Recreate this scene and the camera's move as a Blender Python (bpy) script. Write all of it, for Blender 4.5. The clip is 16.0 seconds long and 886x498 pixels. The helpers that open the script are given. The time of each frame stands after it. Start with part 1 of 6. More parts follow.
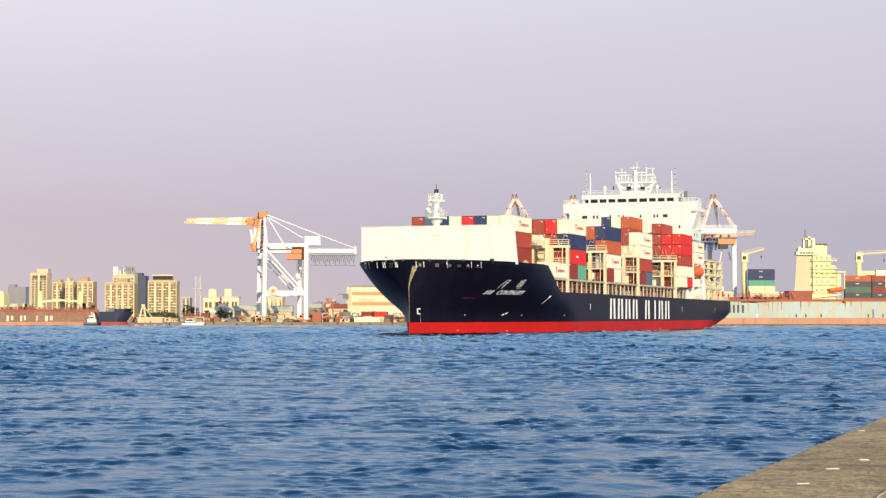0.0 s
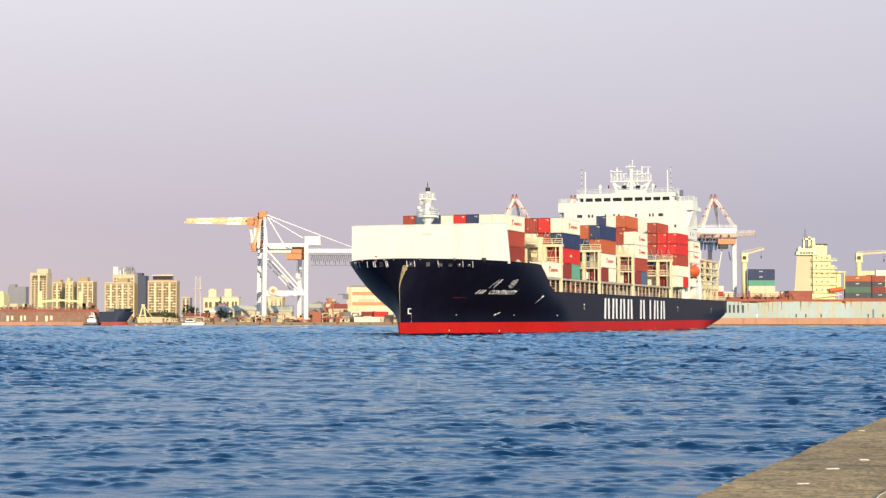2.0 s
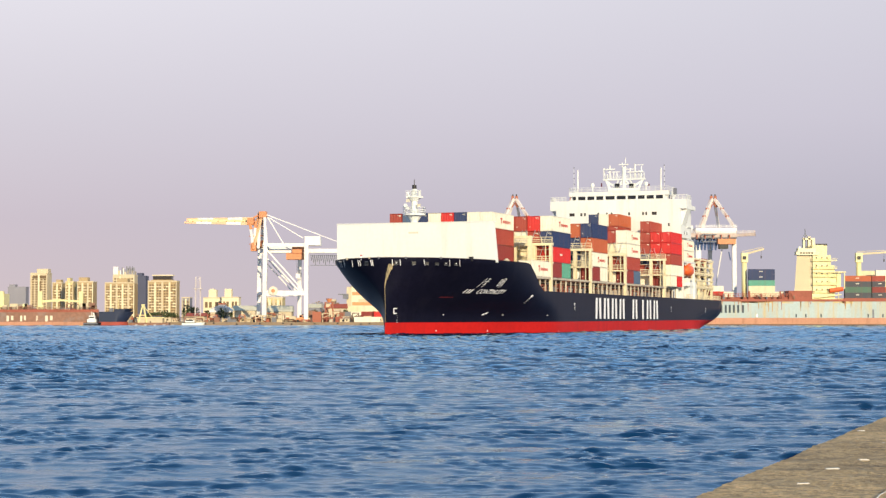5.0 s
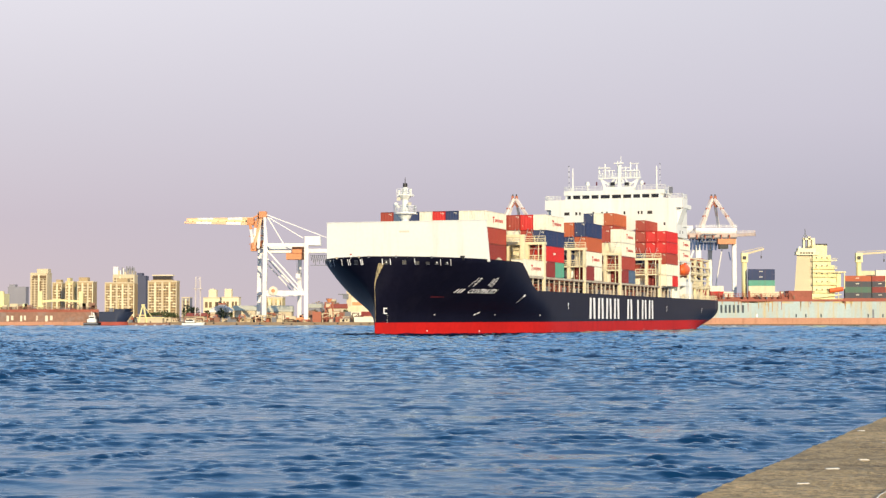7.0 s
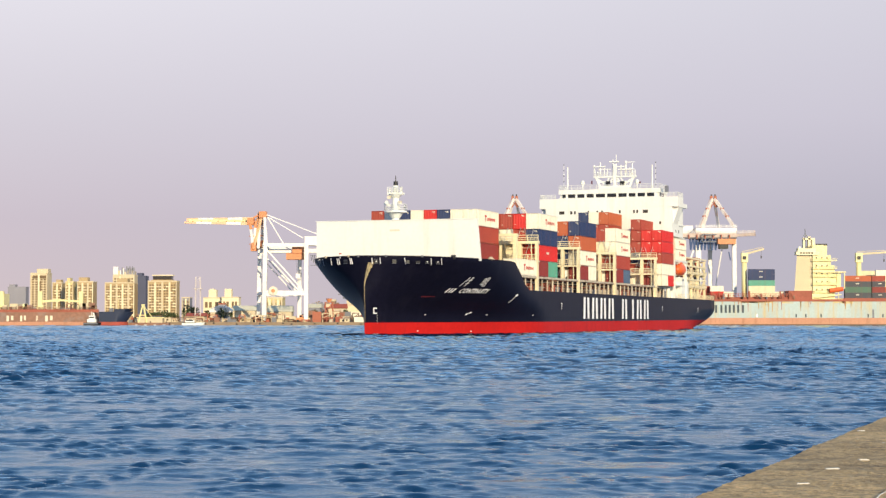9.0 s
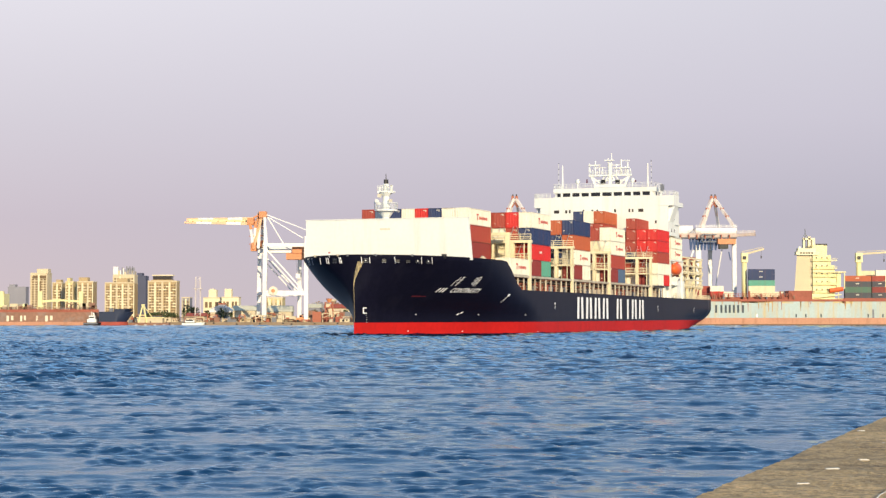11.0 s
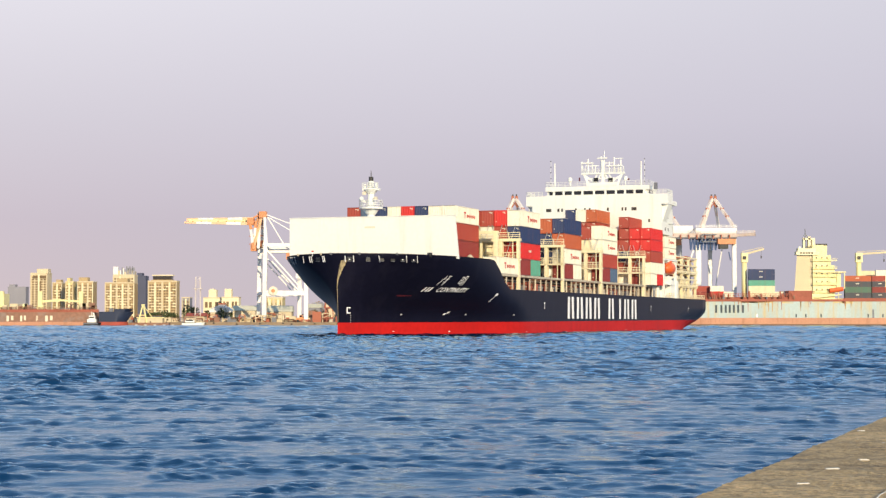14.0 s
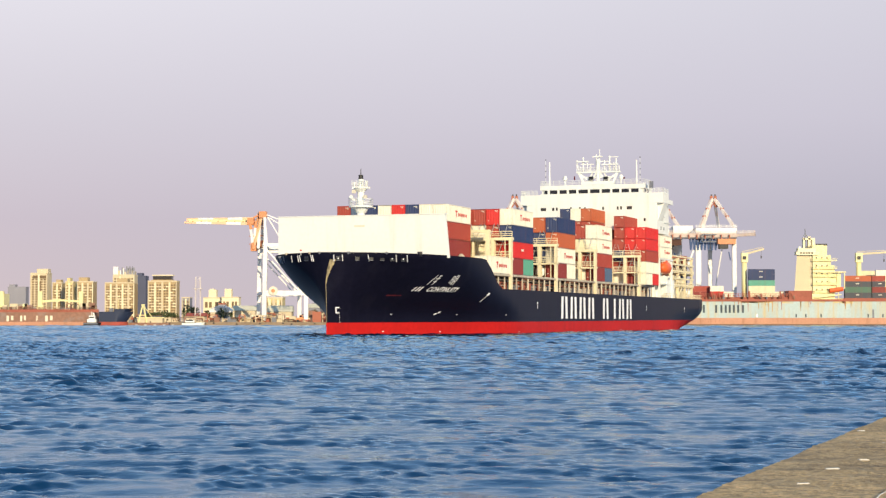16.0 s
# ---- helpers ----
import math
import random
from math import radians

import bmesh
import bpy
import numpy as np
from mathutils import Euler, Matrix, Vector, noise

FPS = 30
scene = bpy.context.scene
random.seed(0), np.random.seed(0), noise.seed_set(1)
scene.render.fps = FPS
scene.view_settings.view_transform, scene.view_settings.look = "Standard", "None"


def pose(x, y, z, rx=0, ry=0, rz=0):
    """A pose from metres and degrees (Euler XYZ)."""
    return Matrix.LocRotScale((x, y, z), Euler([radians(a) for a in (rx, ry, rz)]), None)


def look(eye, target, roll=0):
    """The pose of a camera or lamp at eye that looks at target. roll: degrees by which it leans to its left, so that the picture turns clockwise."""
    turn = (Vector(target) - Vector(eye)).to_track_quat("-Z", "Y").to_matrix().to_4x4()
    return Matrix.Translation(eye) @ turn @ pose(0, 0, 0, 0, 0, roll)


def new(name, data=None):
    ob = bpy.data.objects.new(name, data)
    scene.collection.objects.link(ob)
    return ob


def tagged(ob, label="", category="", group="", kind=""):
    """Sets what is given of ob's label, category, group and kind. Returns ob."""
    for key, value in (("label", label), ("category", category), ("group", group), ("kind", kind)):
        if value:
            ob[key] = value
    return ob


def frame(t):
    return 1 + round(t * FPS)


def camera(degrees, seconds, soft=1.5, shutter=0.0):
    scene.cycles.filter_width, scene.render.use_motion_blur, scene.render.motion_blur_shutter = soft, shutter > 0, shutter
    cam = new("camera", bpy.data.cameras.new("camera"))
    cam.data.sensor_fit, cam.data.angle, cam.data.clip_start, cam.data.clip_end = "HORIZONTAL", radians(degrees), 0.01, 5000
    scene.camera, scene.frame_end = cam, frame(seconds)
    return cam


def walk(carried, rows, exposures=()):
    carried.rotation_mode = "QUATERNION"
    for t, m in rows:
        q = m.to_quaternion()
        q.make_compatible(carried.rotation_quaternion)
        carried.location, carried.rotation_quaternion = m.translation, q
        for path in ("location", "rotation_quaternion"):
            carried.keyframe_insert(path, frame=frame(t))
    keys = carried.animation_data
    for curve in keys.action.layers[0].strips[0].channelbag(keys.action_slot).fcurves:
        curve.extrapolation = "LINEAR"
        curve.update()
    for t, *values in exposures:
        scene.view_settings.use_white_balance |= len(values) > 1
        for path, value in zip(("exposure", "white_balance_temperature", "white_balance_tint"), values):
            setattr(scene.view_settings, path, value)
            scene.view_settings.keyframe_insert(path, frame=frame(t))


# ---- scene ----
cam = camera(27.42, 16.0, soft=1.35)
EYE = (0.0, 0.0, 2.337)
stand = pose(*EYE, 92.265, 0, 0)
walk(cam, [(0.0, stand), (16.0, stand)])

# ---- light: low warm evening sun behind the camera, hazy lavender sky ----
SUN_EL, SUN_AZ = radians(16.0), radians(160.0)
world = bpy.data.worlds.new("evening_sky")
scene.world = world
world.use_nodes = True
wn, wl = world.node_tree.nodes, world.node_tree.links
wn.clear()
w_out = wn.new("ShaderNodeOutputWorld")
w_bg = wn.new("ShaderNodeBackground")
w_sky = wn.new("ShaderNodeTexSky")
w_sky.sky_type = "NISHITA"
w_sky.sun_disc = False
w_sky.sun_elevation, w_sky.sun_rotation = SUN_EL, SUN_AZ
w_sky.dust_density, w_sky.ozone_density = 2.0, 2.0
w_dim = wn.new("ShaderNodeMix")
w_dim.data_type, w_dim.blend_type = "RGBA", "MULTIPLY"
w_dim.inputs["Factor"].default_value = 1.0
wl.new(w_sky.outputs["Color"], w_dim.inputs["A"])
w_dim.inputs["B"].default_value = (0.13, 0.13, 0.13, 1)
w_co = wn.new("ShaderNodeTexCoord")
w_sep = wn.new("ShaderNodeSeparateXYZ")
wl.new(w_co.outputs["Generated"], w_sep.inputs["Vector"])


def sky_ramp(socket, stops):
    r = wn.new("ShaderNodeValToRGB")
    wl.new(socket, r.inputs["Fac"])
    while len(r.color_ramp.elements) < len(stops):
        r.color_ramp.elements.new(0.5)
    for e, (p, c) in zip(r.color_ramp.elements, stops):
        e.position, e.color = p, (*c, 1)
    return r


# haze: paler pink towards the west side of the harbour, greyer lavender on the other side
w_left = sky_ramp(w_sep.outputs["Z"], [(0.0, (0.65, 0.54, 0.56)), (0.055, (0.62, 0.545, 0.61)), (0.11, (0.68, 0.64, 0.71)), (0.19, (0.82, 0.80, 0.87)), (0.25, (0.54, 0.74, 1.00)), (0.42, (0.34, 0.58, 0.92))])
w_right = sky_ramp(w_sep.outputs["Z"], [(0.0, (0.50, 0.475, 0.55)), (0.055, (0.50, 0.475, 0.56)), (0.11, (0.61, 0.58, 0.67)), (0.19, (0.69, 0.68, 0.76)), (0.25, (0.50, 0.70, 0.96)), (0.42, (0.33, 0.56, 0.89))])
w_side = wn.new("ShaderNodeMapRange")
wl.new(w_sep.outputs["X"], w_side.inputs["Value"])
w_side.inputs["From Min"].default_value, w_side.inputs["From Max"].default_value = -0.26, 0.26
w_haze = wn.new("ShaderNodeMix")
w_haze.data_type = "RGBA"
wl.new(w_side.outputs["Result"], w_haze.inputs["Factor"])
wl.new(w_left.outputs["Color"], w_haze.inputs["A"])
wl.new(w_right.outputs["Color"], w_haze.inputs["B"])
# above the haze the clear evening sky takes over
w_up = wn.new("ShaderNodeMapRange")
w_up.interpolation_type = "SMOOTHSTEP"
wl.new(w_sep.outputs["Z"], w_up.inputs["Value"])
w_up.inputs["From Min"].default_value, w_up.inputs["From Max"].default_value = 0.42, 0.85
w_all = wn.new("ShaderNodeMix")
w_all.data_type = "RGBA"
wl.new(w_up.outputs["Result"], w_all.inputs["Factor"])
wl.new(w_haze.outputs["Result"], w_all.inputs["A"])
wl.new(w_dim.outputs["Result"], w_all.inputs["B"])
wl.new(w_all.outputs["Result"], w_bg.inputs["Color"])
w_bg.inputs["Strength"].default_value = 1.0
wl.new(w_bg.outputs["Background"], w_out.inputs["Surface"])

sun = new("sun", bpy.data.lights.new("sun", "SUN"))
sun.data.energy, sun.data.angle, sun.data.color = 5.0, radians(0.6), (1.0, 0.83, 0.56)
toward = Vector((math.sin(SUN_AZ) * math.cos(SUN_EL), math.cos(SUN_AZ) * math.cos(SUN_EL), math.sin(SUN_EL)))
sun.matrix_world = look(toward * 100, (0, 0, 0))
scene.view_settings.exposure = 0.0


# ---- materials ----
def paint(name, color, rough=0.5, metal=0.0, grain=0.12, scale=1.5, bump=0.1, stain=None, stain_amount=0.0, streak=False, spec=0.4, wear=0.52):
    """Painted or bare surface with two scales of variation, optional stains or run-off streaks, and fine relief."""
    m = bpy.data.materials.new(name)
    m.use_nodes = True
    n, l = m.node_tree.nodes, m.node_tree.links
    b = n["Principled BSDF"]
    b.inputs["Roughness"].default_value, b.inputs["Metallic"].default_value = rough, metal
    b.inputs["Specular IOR Level"].default_value = spec
    co = n.new("ShaderNodeTexCoord")
    big, fine = n.new("ShaderNodeTexNoise"), n.new("ShaderNodeTexNoise")
    for t, s, d in ((big, scale * 0.18, 4), (fine, scale * 3, 6)):
        t.inputs["Scale"].default_value, t.inputs["Detail"].default_value = s, d
        l.new(co.outputs["Object"], t.inputs["Vector"])
    add = n.new("ShaderNodeMath")
    add.operation = "ADD"
    l.new(big.outputs["Fac"], add.inputs[0])
    l.new(fine.outputs["Fac"], add.inputs[1])
    rng = n.new("ShaderNodeMapRange")
    l.new(add.outputs[0], rng.inputs["Value"])
    rng.inputs["From Min"].default_value, rng.inputs["From Max"].default_value = 0.6, 1.4
    rng.inputs["To Min"].default_value, rng.inputs["To Max"].default_value = 1 - grain, 1 + grain
    mul = n.new("ShaderNodeVectorMath")
    mul.operation = "SCALE"
    mul.inputs[0].default_value = color
    l.new(rng.outputs["Result"], mul.inputs["Scale"])
    last = mul.outputs["Vector"]
    if stain:
        st = n.new("ShaderNodeTexNoise")
        st.inputs["Detail"].default_value, st.inputs["Roughness"].default_value = 7, 0.65
        st.inputs["Scale"].default_value = scale * 0.5
        mp = n.new("ShaderNodeMapping")
        mp.inputs["Scale"].default_value = (1.6, 1.6, 0.14) if streak else (1, 1, 1)
        l.new(co.outputs["Object"], mp.inputs["Vector"])
        l.new(mp.outputs["Vector"], st.inputs["Vector"])
        cut = n.new("ShaderNodeMapRange")
        l.new(st.outputs["Fac"], cut.inputs["Value"])
        cut.inputs["From Min"].default_value, cut.inputs["From Max"].default_value = wear, wear + 0.18
        cut.inputs["To Max"].default_value = stain_amount
        mix = n.new("ShaderNodeMix")
        mix.data_type = "RGBA"
        l.new(cut.outputs["Result"], mix.inputs["Factor"])
        l.new(last, mix.inputs["A"])
        mix.inputs["B"].default_value = (*stain, 1)
        last = mix.outputs["Result"]
    l.new(last, b.inputs["Base Color"])
    bp = n.new("ShaderNodeBump")
    bp.inputs["Strength"].default_value, bp.inputs["Distance"].default_value = bump, 0.05
    l.new(fine.outputs["Fac"], bp.inputs["Height"])
    l.new(bp.outputs["Normal"], b.inputs["Normal"])
    return m


RUST = (0.20, 0.075, 0.03)
M = {
    "navy": paint("navy_hull_paint", (0.0066, 0.0068, 0.017), 0.36, grain=0.25, scale=0.5, bump=0.03, stain=(0.018, 0.017, 0.030), stain_amount=0.3, streak=True, spec=0.07),
    "boot": paint("red_boot_topping", (0.46, 0.012, 0.010), 0.6, grain=0.15, scale=0.5, stain=(0.26, 0.014, 0.012), stain_amount=0.5, streak=True, spec=0.15),
    "white": paint("white_ship_paint", (0.78, 0.80, 0.76), 0.45, grain=0.05, scale=0.6, stain=(0.62, 0.52, 0.36), stain_amount=0.25, streak=True),
    "cream": paint("cream_deck_paint", (0.70, 0.65, 0.51), 0.55, grain=0.12, scale=0.8, stain=RUST, stain_amount=0.35, streak=True),
    "yellow_cream": paint("yellowed_cream_paint", (0.80, 0.71, 0.47), 0.55, grain=0.12, scale=0.8, stain=RUST, stain_amount=0.15, streak=True),
    # stem: bare wear, with the sun's highlight mixed into the pale colour
    "worn": paint("worn_glint_stem_paint", (0.46, 0.37, 0.20), 0.5, grain=0.35, scale=1.7, stain=(0.008, 0.010, 0.020), stain_amount=1.0, streak=True, wear=0.40),
    "faded_mark": paint("faded_maroon_mark", (0.10, 0.016, 0.024), 0.6, grain=0.3, spec=0.2),
    "deck": paint("red_brown_deck_paint", (0.16, 0.06, 0.04), 0.7, grain=0.25),
    "glass": paint("dark_window_glass", (0.012, 0.014, 0.018), 0.08, grain=0.1, bump=0.0, spec=0.6),
    "black": paint("black_paint", (0.015, 0.015, 0.017), 0.5),
    "letter": paint("white_lettering", (0.88, 0.88, 0.88), 0.5, grain=0.06),
    "dark_letter": paint("dark_lettering", (0.03, 0.05, 0.07), 0.5),
    "orange": paint("orange_boat_plastic", (0.75, 0.13, 0.03), 0.4, grain=0.08),
    "crane_white": paint("white_crane_paint", (0.80, 0.79, 0.76), 0.5, grain=0.07, scale=0.4, stain=(0.5, 0.36, 0.25), stain_amount=0.25, streak=True),
    "crane_orange": paint("orange_crane_paint", (0.62, 0.25, 0.11), 0.5, grain=0.15, scale=0.4),
    "crane_pale": paint("faded_orange_crane_paint", (0.78, 0.50, 0.30), 0.5, grain=0.12, scale=0.4),
    "crane_grey": paint("grey_machinery", (0.16, 0.17, 0.20), 0.55, grain=0.2),
    "crane_blue": paint("blue_festoon_cable", (0.03, 0.07, 0.18), 0.6),
    "yellow": paint("pale_yellow_ship_paint", (0.80, 0.72, 0.37), 0.5, grain=0.08, scale=0.6, stain=(0.5, 0.36, 0.16), stain_amount=0.3, streak=True),
    "stanchion": paint("dull_cream_paint", (0.50, 0.44, 0.34), 0.6, grain=0.2, scale=0.8, stain=RUST, stain_amount=0.6, streak=True),
    # coaming brown is darkened for the shade behind the side posts
    "coaming": paint("shaded_brown_coaming_paint", (0.10, 0.07, 0.052), 0.7, grain=0.25, scale=0.8, stain=RUST, stain_amount=0.5, streak=True),
    "beige": paint("shaded_beige_ship_paint", (0.58, 0.49, 0.31), 0.55, grain=0.08, scale=0.6),
    "pale_blue": paint("pale_blue_hull_paint", (0.37, 0.46, 0.46), 0.5, grain=0.14, scale=0.4, stain=(0.50, 0.38, 0.17), stain_amount=0.8, streak=True, wear=0.47),
    "rust_boot": paint("faded_red_boot", (0.50, 0.25, 0.155), 0.7, grain=0.2, scale=0.5, stain=RUST, stain_amount=0.5, streak=True),
    "rust_run": paint("rust_run_off", (0.42, 0.27, 0.11), 0.8, grain=0.3, scale=0.6),
    "buff": paint("rubbed_buff_primer", (0.56, 0.46, 0.24), 0.7, grain=0.2, scale=0.6, stain=(0.37, 0.46, 0.46), stain_amount=0.9, wear=0.48),
    "rust_hull": paint("rusty_hull", (0.27, 0.145, 0.10), 0.8, grain=0.35, scale=0.22, stain=(0.26, 0.23, 0.21), stain_amount=0.9),
    "rust_red": paint("rusty_red_paint", (0.33, 0.10, 0.065), 0.75, grain=0.25, scale=0.4, stain=RUST, stain_amount=0.6),
    "concrete": paint("harbour_concrete", (0.27, 0.20, 0.135), 0.9, grain=0.25, scale=0.5, bump=0.4),
    "land": paint("dusty_ground", (0.22, 0.18, 0.13), 0.95, grain=0.25, scale=0.2),
    # town wall colours are softened to hold the distance haze
    "facade": paint("tan_facade_tiles", (0.44, 0.33, 0.185), 0.8, grain=0.14, scale=0.3),
    "facade_pale": paint("pale_facade", (0.60, 0.51, 0.35), 0.8, grain=0.12, scale=0.3),
    # balcony cream, raised so that the sun's glare is in the colour
    "facade_bright": paint("sunlit_cream_balcony_paint", (0.77, 0.68, 0.47), 0.75, grain=0.12, scale=0.3),
    # warehouse cream, made paler for the haze in front of it
    "facade_warm": paint("hazy_cream_wall_paint", (0.78, 0.68, 0.50), 0.75, grain=0.12, scale=0.3, stain=(0.50, 0.40, 0.30), stain_amount=0.4, streak=True),
    "facade_brown": paint("brown_brick_facade", (0.28, 0.19, 0.13), 0.85, grain=0.25, scale=0.4),
    "facade_grey": paint("grey_facade", (0.26, 0.26, 0.30), 0.85, grain=0.12, scale=0.3),
    # slate tower: the shade on it is put into this dark paint
    "slate": paint("shaded_slate_blue_facade", (0.085, 0.095, 0.15), 0.85, grain=0.12, scale=0.3),
    "facade_yellow": paint("yellow_facade", (0.62, 0.52, 0.27), 0.8, grain=0.12, scale=0.3),
    # dark panes: shade on the glass is part of the base colour
    "window_dark": paint("shaded_dark_window_pane", (0.045, 0.038, 0.032), 0.25, grain=0.3, spec=0.5),
    # town panes paled, distance haze put into their colour
    "window_town": paint("haze_paled_window_glass", (0.17, 0.115, 0.062), 0.3, grain=0.4, scale=0.5, spec=0.5),
    "pylon": paint("weathered_pylon_paint", (0.56, 0.51, 0.49), 0.6, grain=0.15, scale=0.5),
    "faded_letter": paint("faded_lettering", (0.76, 0.68, 0.52), 0.7, grain=0.25),
    "dull_boot": paint("dull_red_boot", (0.36, 0.07, 0.05), 0.7, grain=0.2, scale=0.5, stain=RUST, stain_amount=0.5),
    "crane_worn": paint("weathered_crane_paint", (0.72, 0.66, 0.62), 0.55, grain=0.15, scale=0.4, stain=(0.45, 0.20, 0.12), stain_amount=0.75, streak=True),
    "boom_worn": paint("weathered_boom_paint", (0.50, 0.41, 0.36), 0.6, grain=0.2, scale=0.4, stain=(0.30, 0.15, 0.10), stain_amount=0.6, streak=True),
    "crane_red": paint("rust_red_crane_paint", (0.36, 0.11, 0.06), 0.55, grain=0.2, scale=0.4),
    "roof_grey": paint("pale_sheet_roof", (0.74, 0.70, 0.52), 0.6, grain=0.15),
    "roof_red": paint("red_sheet_roof", (0.42, 0.10, 0.06), 0.65, grain=0.15),
    "stripe": paint("orange_stripe_paint", (0.70, 0.30, 0.13), 0.6, grain=0.2, scale=0.4),
    "leaf": paint("dusty_foliage", (0.055, 0.075, 0.03), 0.8, grain=0.5, scale=2),
    "bark": paint("grey_bark", (0.12, 0.09, 0.06), 0.9),
    "tank": paint("steel_tank", (0.55, 0.55, 0.54), 0.35, metal=0.6),
    "paper": paint("white_paper", (0.66, 0.62, 0.55), 0.8, grain=0.04),
}


# ---- mesh helpers ----
def box(bm, x0, x1, y0, y1, z0, z1, m=None):
    c = [Vector((x, y, z)) for z in (z0, z1) for y in (y0, y1) for x in (x0, x1)]
    v = [bm.verts.new(m @ p if m else p) for p in c]
    for f in ((0, 2, 3, 1), (4, 5, 7, 6), (0, 1, 5, 4), (2, 6, 7, 3), (0, 4, 6, 2), (1, 3, 7, 5)):
        bm.faces.new([v[i] for i in f])
    return v


def bar(bm, p, q, w, h=None, seg=0):
    """A straight bar from p to q: rectangular w by h, or round with seg sides and radius w (h: end radius)."""
    p, q = Vector(p), Vector(q)
    d = (q - p).normalized()
    side = d.cross(Vector((0, 0, 1)))
    side = side.normalized() if side.length > 1e-4 else Vector((1, 0, 0))
    up = side.cross(d)
    if seg:
        r0, r1 = w, w if h is None else h
        ring = [(math.cos(2 * math.pi * i / seg), math.sin(2 * math.pi * i / seg)) for i in range(seg)]
        a = [bm.verts.new(p + (side * c + up * s) * r0) for c, s in ring]
        b = [bm.verts.new(q + (side * c + up * s) * r1) for c, s in ring]
    else:
        h = w if h is None else h
        ring = [(-w / 2, -h / 2), (w / 2, -h / 2), (w / 2, h / 2), (-w / 2, h / 2)]
        a = [bm.verts.new(p + side * c + up * s) for c, s in ring]
        b = [bm.verts.new(q + side * c + up * s) for c, s in ring]
    k = len(a)
    for i in range(k):
        bm.faces.new((a[i], a[(i + 1) % k], b[(i + 1) % k], b[i]))
    bm.faces.new(a[::-1])
    bm.faces.new(b)


def finish(bm, name, mat, smooth=False):
    bmesh.ops.recalc_face_normals(bm, faces=bm.faces)
    me = bpy.data.meshes.new(name)
    bm.to_mesh(me)
    bm.free()
    me.materials.append(mat)
    if smooth:
        me.polygons.foreach_set("use_smooth", [True] * len(me.polygons))
    return me


def part(name, bm, mat, parent, label="", smooth=False):
    ob = new(name, finish(bm, name, mat, smooth))
    ob.parent = parent
    return tagged(ob, label)


def boxes(*rows):
    bm = bmesh.new()
    for r in rows:
        box(bm, *r)
    return bm


def bars(*rows):
    bm = bmesh.new()
    for r in rows:
        bar(bm, *r)
    return bm


def thing(name, label, category, m=None, group="", kind=""):
    ob = new(name)
    if m is not None:
        ob.matrix_basis = m
    return tagged(ob, label, category, group, kind)


def shared(name, me, parent, m=None, label=""):
    ob = new(name, me)
    ob.parent = parent
    if m is not None:
        ob.matrix_basis = m
    return tagged(ob, label)


# ---- water: one sheet with real waves, finer towards the camera ----
CHOP = 0.30
WATER_Z = 0.15


